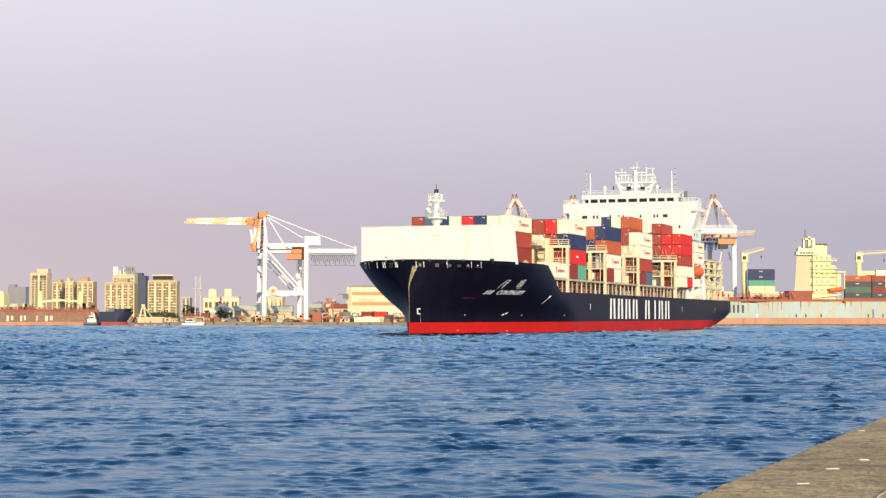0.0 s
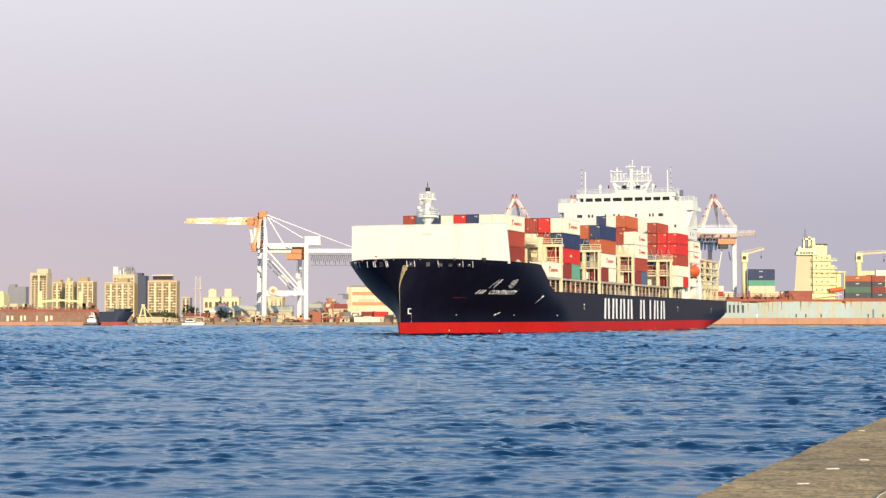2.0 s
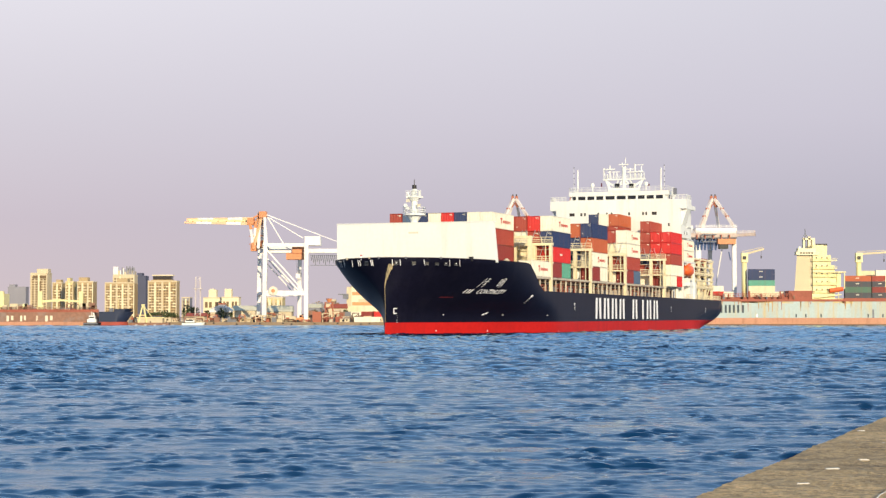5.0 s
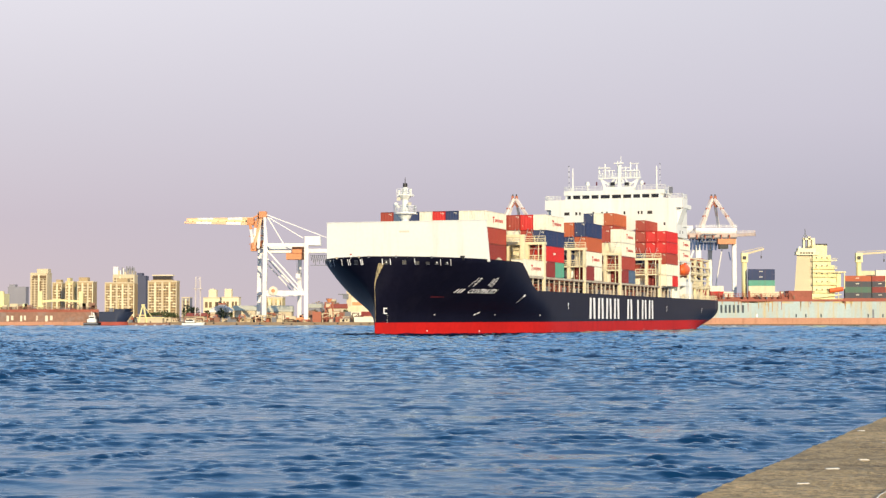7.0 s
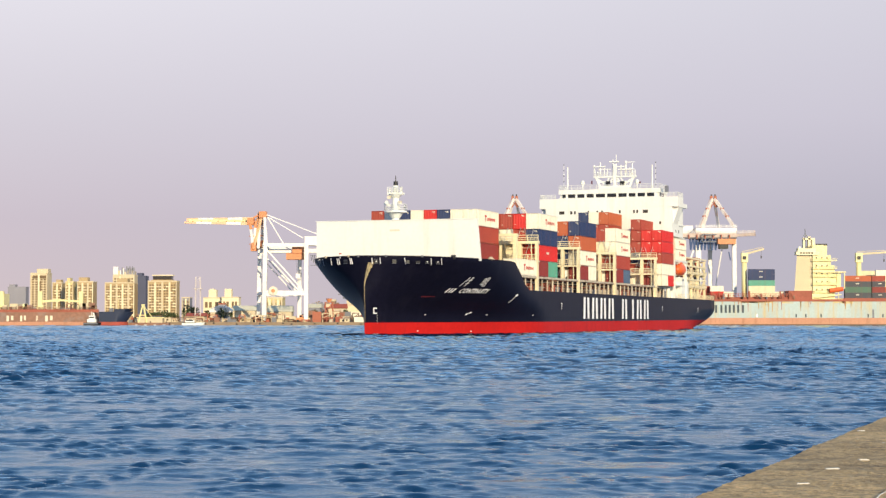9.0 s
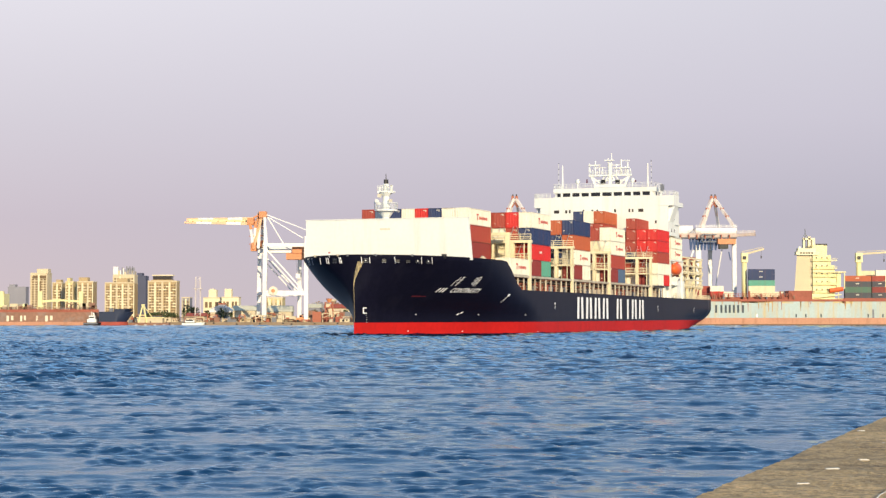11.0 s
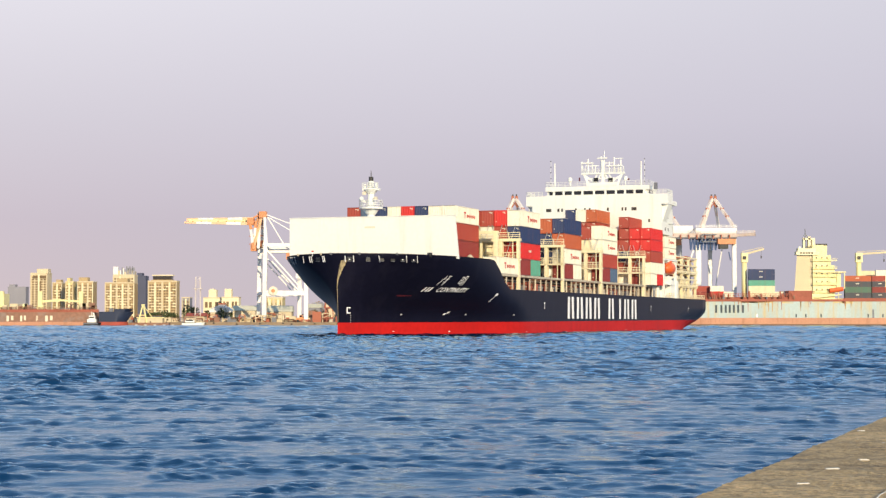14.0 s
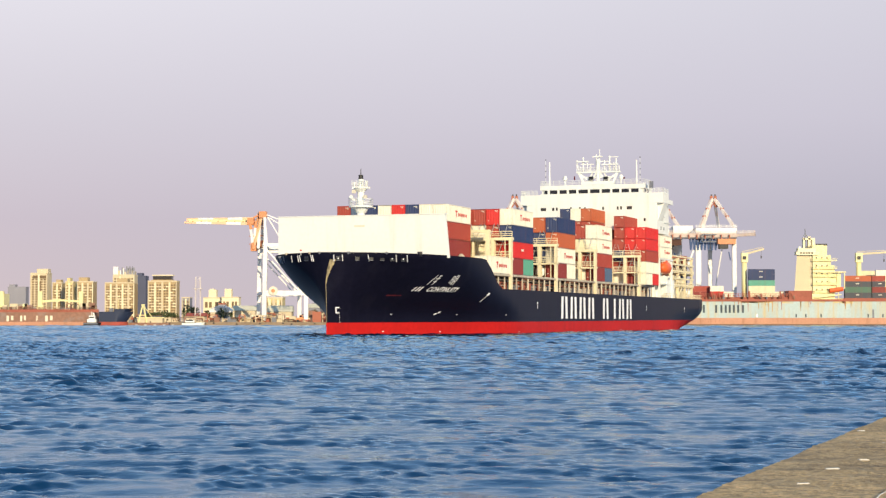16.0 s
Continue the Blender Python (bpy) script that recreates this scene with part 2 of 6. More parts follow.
def water_sheet():
    rng = np.random.default_rng(7)
    ang = np.concatenate([np.linspace(-180, -25, 32)[:-1], np.linspace(-25, 22, 690), np.linspace(22, 180, 32)[1:]])
    ang = np.radians(ang)
    rad = [0.5, 3, 7, 11, 14]
    while rad[-1] < 50:
        rad.append(rad[-1] * 1.0026)
    while rad[-1] < 120:
        rad.append(rad[-1] * 1.0031)
    while rad[-1] < 420:
        rad.append(rad[-1] * 1.0021)
    while rad[-1] < 870:
        rad.append(rad[-1] * 1.0026)
    while rad[-1] < 4700:
        rad.append(rad[-1] * 1.06)
    rad = np.array(rad)
    A, R = np.meshgrid(ang, rad)
    x, y = R * np.sin(A), R * np.cos(A)
    gap = np.maximum(R * 0.0012, np.gradient(rad)[:, None])
    gap = np.where((A > radians(22.2)) | (A < radians(-25.2)), R * 0.09, gap)
    z, dx, dy = np.zeros_like(x), np.zeros_like(x), np.zeros_like(x)
    # short-crested chop in gusty patches; where the sheet is coarser only the longer waves remain
    centre = np.maximum(0.27, 1.8 * gap)
    spread = np.clip(1.5 - R / 140, 0.45, 1.28)
    slope = CHOP * np.interp(R, (20, 45, 80, 150, 350, 600, 900), (0.56, 0.92, 1.40, 1.6, 1.3, 0.75, 0.45))

    def patches(low, high, n):
        f = np.zeros_like(x)
        for _ in range(n):
            lam, th = rng.uniform(low, high), rng.uniform(0, math.pi)
            f += np.cos(2 * math.pi / lam * (x * math.sin(th) + 0.6 * y * math.cos(th)) + rng.uniform(0, 6.28))
        return np.clip(0.6 + f / math.sqrt(n) * 0.55, 0.0, 1.35)

    gusts = [patches(1.6, 5, 12), patches(4, 11, 10), patches(10, 26, 9)]
    wide = patches(25, 70, 7)
    lengths = [0.2 * (14 / 0.2) ** (i / 149) for i in range(150)]

    def weight(lam):
        return np.exp(-0.5 * (np.log(lam / centre) / spread) ** 2) * np.clip((lam / gap - 1.5) / 1.0, 0, 1)

    total = np.sqrt(sum(weight(lam) ** 2 for lam in lengths) + 1e-9)
    for lam in lengths:
        th = radians(188) + rng.normal(0, 0.54 - 0.22 * min(1.0, max(0.0, (lam - 0.4) / 0.5)))
        k = 2 * math.pi / lam
        ph = k * (x * math.sin(th) + y * math.cos(th)) + rng.uniform(0, 6.28)
        g = gusts[0 if lam < 0.8 else 1 if lam < 2.2 else 2] * (0.45 + 0.7 * wide)
        amp = slope * rng.uniform(0.7, 1.3) / k * weight(lam) / total * ((0.28 + 1.25 * g) if lam < 0.8 else (0.5 + 0.75 * g))
        z += amp * np.cos(ph)
        dx -= 0.5 * amp * math.sin(th) * np.sin(ph)
        dy -= 0.5 * amp * math.cos(th) * np.sin(ph)
    co = np.stack([x + dx, y + dy, z], -1).reshape(-1, 3)
    nr, na = x.shape
    idx = np.arange(nr * na).reshape(nr, na)
    q = np.stack([idx[:-1, :-1], idx[1:, :-1], idx[1:, 1:], idx[:-1, 1:]], -1).reshape(-1, 4)[:, ::-1]
    me = bpy.data.meshes.new("water")
    me.vertices.add(len(co))
    me.vertices.foreach_set("co", co.ravel())
    me.loops.add(q.size)
    me.loops.foreach_set("vertex_index", q.ravel().astype(np.int32))
    me.polygons.add(len(q))
    me.polygons.foreach_set("loop_start", np.arange(0, q.size, 4, dtype=np.int32))
    me.update(calc_edges=True)
    me.polygons.foreach_set("use_smooth", [True] * len(me.polygons))
    m = bpy.data.materials.new("harbour_water")
    m.use_nodes = True
    n, l = m.node_tree.nodes, m.node_tree.links
    n.remove(n["Principled BSDF"])
    body, gloss = n.new("ShaderNodeBsdfDiffuse"), n.new("ShaderNodeBsdfGlossy")
    body.inputs["Color"].default_value = (0.004, 0.037, 0.110, 1)
    gloss.inputs["Color"].default_value = (0.73, 0.90, 1.0, 1)
    gloss.inputs["Roughness"].default_value = 0.1
    fres, mix = n.new("ShaderNodeFresnel"), n.new("ShaderNodeMixShader")
    fres.inputs["IOR"].default_value = 1.33
    l.new(fres.outputs["Fac"], mix.inputs["Fac"])
    l.new(body.outputs["BSDF"], mix.inputs[1])
    l.new(gloss.outputs["BSDF"], mix.inputs[2])
    l.new(mix.outputs["Shader"], n["Material Output"].inputs["Surface"])
    tc = n.new("ShaderNodeTexCoord")
    hs = []
    for s, stretch in ((2.6, (1, 1.5, 1)), (7.5, (1, 1.3, 1))):
        mp, t = n.new("ShaderNodeMapping"), n.new("ShaderNodeTexNoise")
        mp.inputs["Scale"].default_value = stretch
        t.inputs["Scale"].default_value, t.inputs["Detail"].default_value = s, 6
        l.new(tc.outputs["Object"], mp.inputs["Vector"])
        l.new(mp.outputs["Vector"], t.inputs["Vector"])
        hs.append(t)
    b1, b2 = n.new("ShaderNodeBump"), n.new("ShaderNodeBump")
    # ripples: stronger out on the open basin and under cat's-paws of wind, faint in the lee of the near quay
    sep, lee, paw, ruffle = n.new("ShaderNodeSeparateXYZ"), n.new("ShaderNodeMapRange"), n.new("ShaderNodeTexNoise"), n.new("ShaderNodeMapRange")
    l.new(tc.outputs["Object"], sep.inputs["Vector"])
    l.new(sep.outputs["Y"], lee.inputs["Value"])
    lee.inputs["From Min"].default_value, lee.inputs["From Max"].default_value = 25, 120
    lee.inputs["To Min"].default_value, lee.inputs["To Max"].default_value = 0.85, 1.0
    paw.inputs["Scale"].default_value, paw.inputs["Detail"].default_value = 0.16, 3
    l.new(tc.outputs["Object"], paw.inputs["Vector"])
    l.new(paw.outputs["Fac"], ruffle.inputs["Value"])
    ruffle.inputs["From Min"].default_value, ruffle.inputs["From Max"].default_value = 0.35, 0.65
    ruffle.inputs["To Min"].default_value, ruffle.inputs["To Max"].default_value = 0.35, 1.0
    for node, strength, depth in ((b1, 0.5, 0.05), (b2, 0.5, 0.022)):
        both, power = n.new("ShaderNodeMath"), n.new("ShaderNodeMath")
        both.operation = power.operation = "MULTIPLY"
        l.new(lee.outputs["Result"], both.inputs[0])
        l.new(ruffle.outputs["Result"], both.inputs[1])
        l.new(both.outputs[0], power.inputs[0])
        power.inputs[1].default_value = strength
        l.new(power.outputs[0], node.inputs["Strength"])
        node.inputs["Distance"].default_value = depth
    l.new(hs[0].outputs["Fac"], b1.inputs["Height"])
    l.new(hs[1].outputs["Fac"], b2.inputs["Height"])
    l.new(b1.outputs["Normal"], b2.inputs["Normal"])
    for node in (body, gloss, fres):
        l.new(b2.outputs["Normal"], node.inputs["Normal"])
    M["water"] = m
    me.materials.append(m)
    return tagged(new("water", me), "choppy dark blue harbour water with pale crests", "water", kind="structure")


water = water_sheet()


# ---- near quay with worn top ----
def near_quay():
    along = Vector((4.99, 13.52, 0)).normalized()
    across = Vector((along.y, -along.x, 0))
    o = Vector((2.293, 16.433, 0)) - across * 0.06
    rng = np.random.default_rng(3)
    bm = bmesh.new()
    us = np.concatenate([np.linspace(-40, -4, 40)[:-1], np.linspace(-4, 30, 520), np.linspace(30, 60, 40)[1:]])
    vs = np.concatenate([np.linspace(0, 5, 26), np.linspace(6, 30, 9)])
    grid = []
    for u in us:
        row = []
        worn = 0.025 * noise.noise((u * 0.6, 0, 0)) + 0.03 * noise.noise((u * 5.3, 5, 0)) + 0.025 * noise.noise((u * 13, 9, 0))
        for j, v in enumerate(vs):
            zz = 0.737 + 0.02 * noise.noise((u * 0.5, v * 0.7, 2)) + 0.008 * noise.noise((u * 3, v * 3, 4))
            vv = v + worn * max(0, 1 - v)
            p = o + along * u + across * vv
            row.append(bm.verts.new((p.x, p.y, zz)))
        grid.append(row)
    for a, b in zip(grid, grid[1:]):
        for j in range(len(vs) - 1):
            bm.faces.new((a[j], a[j + 1], b[j + 1], b[j]))
        p0, p1 = a[0].co, b[0].co
        f = [bm.verts.new((p.x + across.x * e, p.y + across.y * e, z)) for p, e, z in ((p0, 0, p0.z), (p1, 0, p1.z), (p1, 0.05, -3), (p0, 0.05, -3))]
        bm.faces.new(f)
    ob = new("pavement", finish(bm, "pavement", M["quay"], smooth=True))
    return tagged(ob, "weathered brown concrete quay top with worn edge", "quay", kind="structure")


def quay_material():
    m = paint("weathered_quay_concrete", (0.60, 0.42, 0.21), 0.92, grain=0.6, scale=4.5, bump=1.0, stain=(0.12, 0.10, 0.075), stain_amount=0.85)
    n, l = m.node_tree.nodes, m.node_tree.links
    for t in [t for t in n if t.bl_idname == "ShaderNodeMapping"]:
        t.inputs["Rotation"].default_value = (0, 0, radians(20))
        t.inputs["Scale"].default_value = (0.55, 1.25, 1)
    # coarse aggregate: dark gaps and pale straw-coloured grains a few centimetres across
    b = n["Principled BSDF"]
    co = n.new("ShaderNodeTexCoord")
    for size, lo, hi, shade, amount in ((9.0, 0.50, 0.62, (0.14, 0.10, 0.055), 0.55), (15.0, 0.55, 0.66, (0.66, 0.52, 0.32), 0.7), (1.6, 0.50, 0.68, (0.30, 0.24, 0.15), 0.45)):
        t, cut, mix = n.new("ShaderNodeTexNoise"), n.new("ShaderNodeMapRange"), n.new("ShaderNodeMix")
        t.inputs["Scale"].default_value, t.inputs["Detail"].default_value = size, 5
        l.new(co.outputs["Object"], t.inputs["Vector"])
        l.new(t.outputs["Fac"], cut.inputs["Value"])
        cut.inputs["From Min"].default_value, cut.inputs["From Max"].default_value, cut.inputs["To Max"].default_value = lo, hi, amount
        mix.data_type = "RGBA"
        last = b.inputs["Base Color"].links[0].from_socket
        l.new(cut.outputs["Result"], mix.inputs["Factor"])
        l.new(last, mix.inputs["A"])
        mix.inputs["B"].default_value = (*shade, 1)
        l.new(mix.outputs["Result"], b.inputs["Base Color"])
    return m


M["quay"] = quay_material()
near_quay()


def litter(x, y, w, d, h, turn):
    bm = bmesh.new()
    box(bm, -w / 2, w / 2, -d / 2, d / 2, 0, h)
    for v in bm.verts:
        v.co += Vector((0.12 * w * math.sin(v.co.y * 90 + turn), 0.1 * d * math.cos(v.co.x * 40), 0.12 * h * math.sin(v.co.x * 60 + turn)))
    bmesh.ops.bevel(bm, geom=bm.edges[:], offset=0.006, segments=2, affect="EDGES")
    ob = new("foam_scrap", finish(bm, "foam_scrap", M["paper"]))
    ob.matrix_basis = pose(x, y, 0.738, 0, 0, turn)
    tagged(ob, "small white foam scrap lying on the quay", "litter", "scraps on the quay")


for row in ((4.18, 19.6, 0.155, 0.10, 0.019, 4), (4.82, 20.88, 0.115, 0.08, 0.018, -6), (3.53, 17.85, 0.13, 0.09, 0.016, 2), (6.07, 26.43, 0.10, 0.09, 0.014, 8), (5.76, 23.8, 0.05, 0.04, 0.010, 3)):
    litter(*row)


def dry_stalk():
    bm = bmesh.new()
    pts = [Vector((3.84 + 0.13 * i, 16.2 + 0.36 * i + 0.02 * math.sin(i * 2.1), 0.752 + 0.004 * (i % 2))) for i in range(6)]
    for i, (p, q) in enumerate(zip(pts, pts[1:])):
        bar(bm, p, q, 0.007 - 0.0008 * i, 0.0062 - 0.0008 * i, 6)
    ob = new("dry_stalk", finish(bm, "dry_stalk", M["paper"]))
    tagged(ob, "pale dry plant stalk lying on the quay", "stalk")


dry_stalk()

# ---- far shore: land with a quay wall ----
land = new("ground", finish(boxes((-2600, 2600, 856, 4600, -4, 1.6)), "ground", M["land"]))
tagged(land, "dusty flat harbour land behind the quay", "land", kind="structure")
wall = new("quay_wall", finish(boxes((-700, 700, 850, 855.99, -4, 1.75)), "quay_wall", M["concrete"]))
tagged(wall, "low concrete quay wall along the far shore", "quay wall", kind="structure")
tyre_mesh = finish(bars(((0, 0, 0), (0, -0.35, 0), 0.42, 0.38, 10)), "tyre_fender", M["black"])
for i in range(34):
    shared("tyre_fender", tyre_mesh, wall, pose(-180 + i * 9.1 + 1.7 * (i % 4), 850, 0.8 + 0.2 * (i % 3)))


# ---- the container ship that moves; its own space: x forward, y port, z up from the waterline ----
def clamp(v, a=0.0, b=1.0):
    return max(a, min(b, v))


def deck_z(X):
    s = clamp((-X - 28.3) / 9.1)
    s = s * s * (3 - 2 * s)
    return 12.6 + 0.25 * clamp((X + 20) / 24) - 4.85 * s


def red_z(X):
    return 2.05 + 0.55 * clamp(-X / 203)


def bow_tip(z):
    return 0.6 + 1.1 * clamp((z - 3) / 9.36) ** 1.72


def half_breadth(X, z):
    s = (z - 4.0) / 8.36
    s = min(1.0, (s + math.sqrt(s * s + 0.03)) / 2) ** 0.86
    # the lines run to a point ahead of the stem, which is rounded off more and more towards the deck
    tip = 0.6 + 2.9 * clamp((z - 3) / 9.36) ** 1.72
    full = -46.0 + s * 14.5
    u = clamp((tip - X) / (tip - full))
    a, c = 1.11 + 2.33 * s, 1.0 + 0.18 * s
    b = 16.1 * max(1e-6, 1 - (1 - u) ** a) ** (1 / c)
    nose = 0.3 + 3.4 * s ** 2
    b *= math.sqrt(max(1e-9, 1 - clamp((X - bow_tip(z) + nose) / nose) ** 2))
    t = clamp((-X - 162) / 41) ** 1.8
    low = clamp((5.6 - z) / 5.6)
    return b - t * low ** 1.9 * 7.2


def stations():
    f = [(i / 44) ** 2.7 for i in range(45)]
    return [("bow", v) for v in f] + [("mid", x) for x in np.linspace(-74, -203, 34)[0:]]


def hull_point(st, z, side, push=0.0):
    kind, v = st
    tip = bow_tip(z)
    X = tip + (-70 - tip) * v if kind == "bow" else v
    return X, half_breadth(X, z) + push


def skin(z_low, z_high, rows, cap_top=False):
    bm = bmesh.new()
    sts = stations()
    rings = []
    for st in sts:
        xn = 0.6 + (-70.6) * st[1] if st[0] == "bow" else st[1]
        a, b = z_low(xn), z_high(xn)
        ring = []
        for side in (1, -1):
            col = []
            for j in range(rows + 1):
                z = a + (b - a) * j / rows
                X, Y = hull_point(st, z, side)
                col.append(bm.verts.new((X, side * Y, z)))
            ring.append(col)
        rings.append(ring)
    for r0, r1 in zip(rings, rings[1:]):
        for s in (0, 1):
            for j in range(rows):
                bm.faces.new((r0[s][j], r1[s][j], r1[s][j + 1], r0[s][j + 1]))
    for j in range(rows):
        bm.faces.new((rings[-1][0][j], rings[-1][1][j], rings[-1][1][j + 1], rings[-1][0][j + 1]))
    bmesh.ops.remove_doubles(bm, verts=bm.verts, dist=0.002)
    return bm


def on_side(bm, push):
    """Lay flat lettering, drawn in x and z, on the port side of the hull."""
    for v in bm.verts:
        v.co.y = half_breadth(v.co.x, v.co.z) + push + (0.02 if v.co.y > 0.5 else 0.0)
    return bm


def grid_plate(bm, x0, x1, z0, z1, nx=4, nz=3, slant=0.0):
    def along(i, j):
        return x0 + (x1 - x0) * i / nx + slant * j / nz
    vs = [[bm.verts.new((along(i, j), 0, z0 + (z1 - z0) * j / nz)) for j in range(nz + 1)] for i in range(nx + 1)]
    for i in range(nx):
        for j in range(nz):
            bm.faces.new((vs[i][j], vs[i + 1][j], vs[i + 1][j + 1], vs[i][j + 1]))


def plate_on_side(name, rows, parent, mat, label=""):
    bm = bmesh.new()
    for r in rows:
        grid_plate(bm, *r)
    return part(name, on_side(bm, 0.05), mat, parent, label)


def railing(bm, pts, height=1.1, gap=1.6, r=0.035):
    for p, q in zip(pts, pts[1:]):
        p, q = Vector(p), Vector(q)
        n = max(1, round((q - p).length / gap))
        for i in range(n + 1):
            a = p.lerp(q, i / n)
            bar(bm, a, a + Vector((0, 0, height)), r * 2)
        for h in (height, height * 0.6, height * 0.3):
            bar(bm, p + Vector((0, 0, h)), q + Vector((0, 0, h)), r * 2)


def text_mesh(words, size, heavy=0.0):
    cu = bpy.data.curves.new("lettering", "FONT")
    cu.body, cu.size, cu.resolution_u, cu.offset = words, size, 2, heavy
    ob = bpy.data.objects.new("lettering", cu)
    scene.collection.objects.link(ob)
    dg = bpy.context.evaluated_depsgraph_get()
    me = bpy.data.meshes.new_from_object(ob.evaluated_get(dg))
    bpy.data.objects.remove(ob)
    return me


ship = thing("container_ship", "large dark blue container ship with white breakwater and red waterline", "ship")


def ship_hull():
    hull = part("hull", skin(red_z, deck_z, 22), M["navy"], ship, "glossy dark navy hull", smooth=True)
    part("boot_topping", skin(lambda X: -2.5, red_z, 5), M["boot"], ship, "bright red band at the waterline", smooth=True)
    bm = bmesh.new()
    prev = None
    for st in stations():
        xn = 0.6 + (-70.6) * st[1] if st[0] == "bow" else st[1]
        z = 11.3 if xn > -31 else (7.7 if xn < -36 else 11.3 - 3.6 * (-31 - xn) / 5)
        z = min(z, deck_z(xn) - 0.1)
        X, Y = hull_point(st, z, 1, -0.12)
        Y = max(Y, 0.02)
        cur = (bm.verts.new((X, Y, z)), bm.verts.new((X, -Y, z)))
        if prev:
            bm.faces.new((prev[0], prev[1], cur[1], cur[0]))
        prev = cur
    part("deck", bm, M["deck"], ship, "red-brown steel deck")
    # breakwater
    bm = bmesh.new()
    for v, (dx, y, z) in zip(box(bm, -14.0, -13.4, -14.6, 14.3, 12.25, 19.2), [(d, y, z) for z in (11.2, 19.2) for y in (-14.6, 14.3) for d in (0, 0.6)]):
        if z < 12 and y > 0:
            v.co.y = 14.95
    box(bm, -14.0, -13.45, -13.6, 13.6, 11.2, 12.25)
    bw = part("breakwater", bm, M["white"], ship, "tall plain white breakwater on the foredeck")
    part("stiffener", boxes(*[(-15.2, -14.0, y - 0.12, y + 0.12, 11.3, 18.5) for y in np.linspace(-13, 13, 9)]), M["white"], bw)
    part("cap_rail", boxes((-14.15, -13.3, -14.7, 14.45, 19.2, 19.32)), M["white"], bw)
    part("name_board", boxes((-13.4, -13.34, -1.2, 0.6, 17.4, 17.7)), M["cream"], bw, "small yellowed plate")
    # mooring fairleads in the bulwark: white posts, some raked, and framed black plates for shaded openings
    for h, rake in ((-7.25, 0.16), (-7.0, 0.16), (-6.5, 0.1), (-5.1, 0.05), (-4.0, 0.12), (-3.7, 0.12), (-1.85, 0.15), (-1.6, 0.15), (1.55, 0.0), (2.85, 0.0), (6.9, 0.12), (11.05, 0.0), (12.75, 0.0)):
        p, q = Vector(rim_point(h, 11.45)), Vector(rim_point(h - rake, 12.4))
        part("fairlead_post", bars((p, q, 0.11)), M["letter"], ship, "white fairlead post")
    for h in (-2.7, 2.2, 5.1, 7.2, 8.9, 10.4, 12.1):
        a, b, lo = Vector(rim_point(h - 0.32, 11.85)), Vector(rim_point(h + 0.32, 11.85)), Vector((0, 0, -0.3))
        opening = part("fairlead_opening_plate", bars((a, b, 0.10, 0.52)), M["black"], ship, "black plate for the shade in a mooring opening")
        out = (b - a).cross(Vector((0, 0, 1))).normalized() * 0.04
        for edge in (lo, -lo):
            part("opening_rim", bars((a + out + edge, b + out + edge, 0.06, 0.05)), M["crane_grey"], opening)
        if h > 10 or h == 2.2:
            part("bollard", bars((a.lerp(b, 0.5) + out, a.lerp(b, 0.5) + out * 2.5, 0.10, 0.10, 8)), M["letter"], opening)
    for h in (-6.0, -2.2, -0.6, 3.8, 9.6):
        p = Vector(rim_point(h, 12.55))
        part("chock", bars((p, p + Vector((0, 0, 0.35)), 0.16, 0.2, 8)), M["stanchion" if h < -2 else "crane_grey"], ship)
    yb = half_breadth(-7.8, 12.5) - 0.3
    part("roller", bars(((-7.8, yb, 12.3), (-7.8, yb, 13.05), 0.32, 0.42, 10)), M["black"], ship, "black mooring roller", smooth=True)
    post = part("jack_post", bars(((0.2, -half_breadth(0.2, 12.5) + 0.1, 12.4), (0.2, -half_breadth(0.2, 12.5) + 0.1, 13.1), 0.10)), M["letter"], ship)
    part("post_lamp", boxes((0.08, 0.32, -half_breadth(0.2, 12.5) - 0.05, -half_breadth(0.2, 12.5) + 0.2, 13.1, 13.3)), M["boot"], post, "red lamp")
    return hull


def rim_point(h, z):
    """A point just off the bow at height z, h metres abeam of the stem as seen from 21 degrees off the port bow."""
    side = 1 if h > 0 else -1
    a, b = bow_tip(z), -60.0 if h > 0 else -9.0
    for _ in range(40):
        m = (a + b) / 2
        a, b = (m, b) if abs(0.934 * side * half_breadth(m, z) - 0.357 * (m - bow_tip(z))) < abs(h) else (a, m)
    return a + 0.03, side * (half_breadth(a, z) + 0.03), z


def reach_point(h, z):
    """A point just off the port bow, h metres out from the stem as seen from ahead."""
    a, b = bow_tip(z), -60.0
    for _ in range(40):
        m = (a + b) / 2
        a, b = (m, b) if 0.94 * half_breadth(m, z) + 0.34 * (0.6 - m) < h else (a, m)
    return a + 0.05, half_breadth(a, z) + 0.03, z


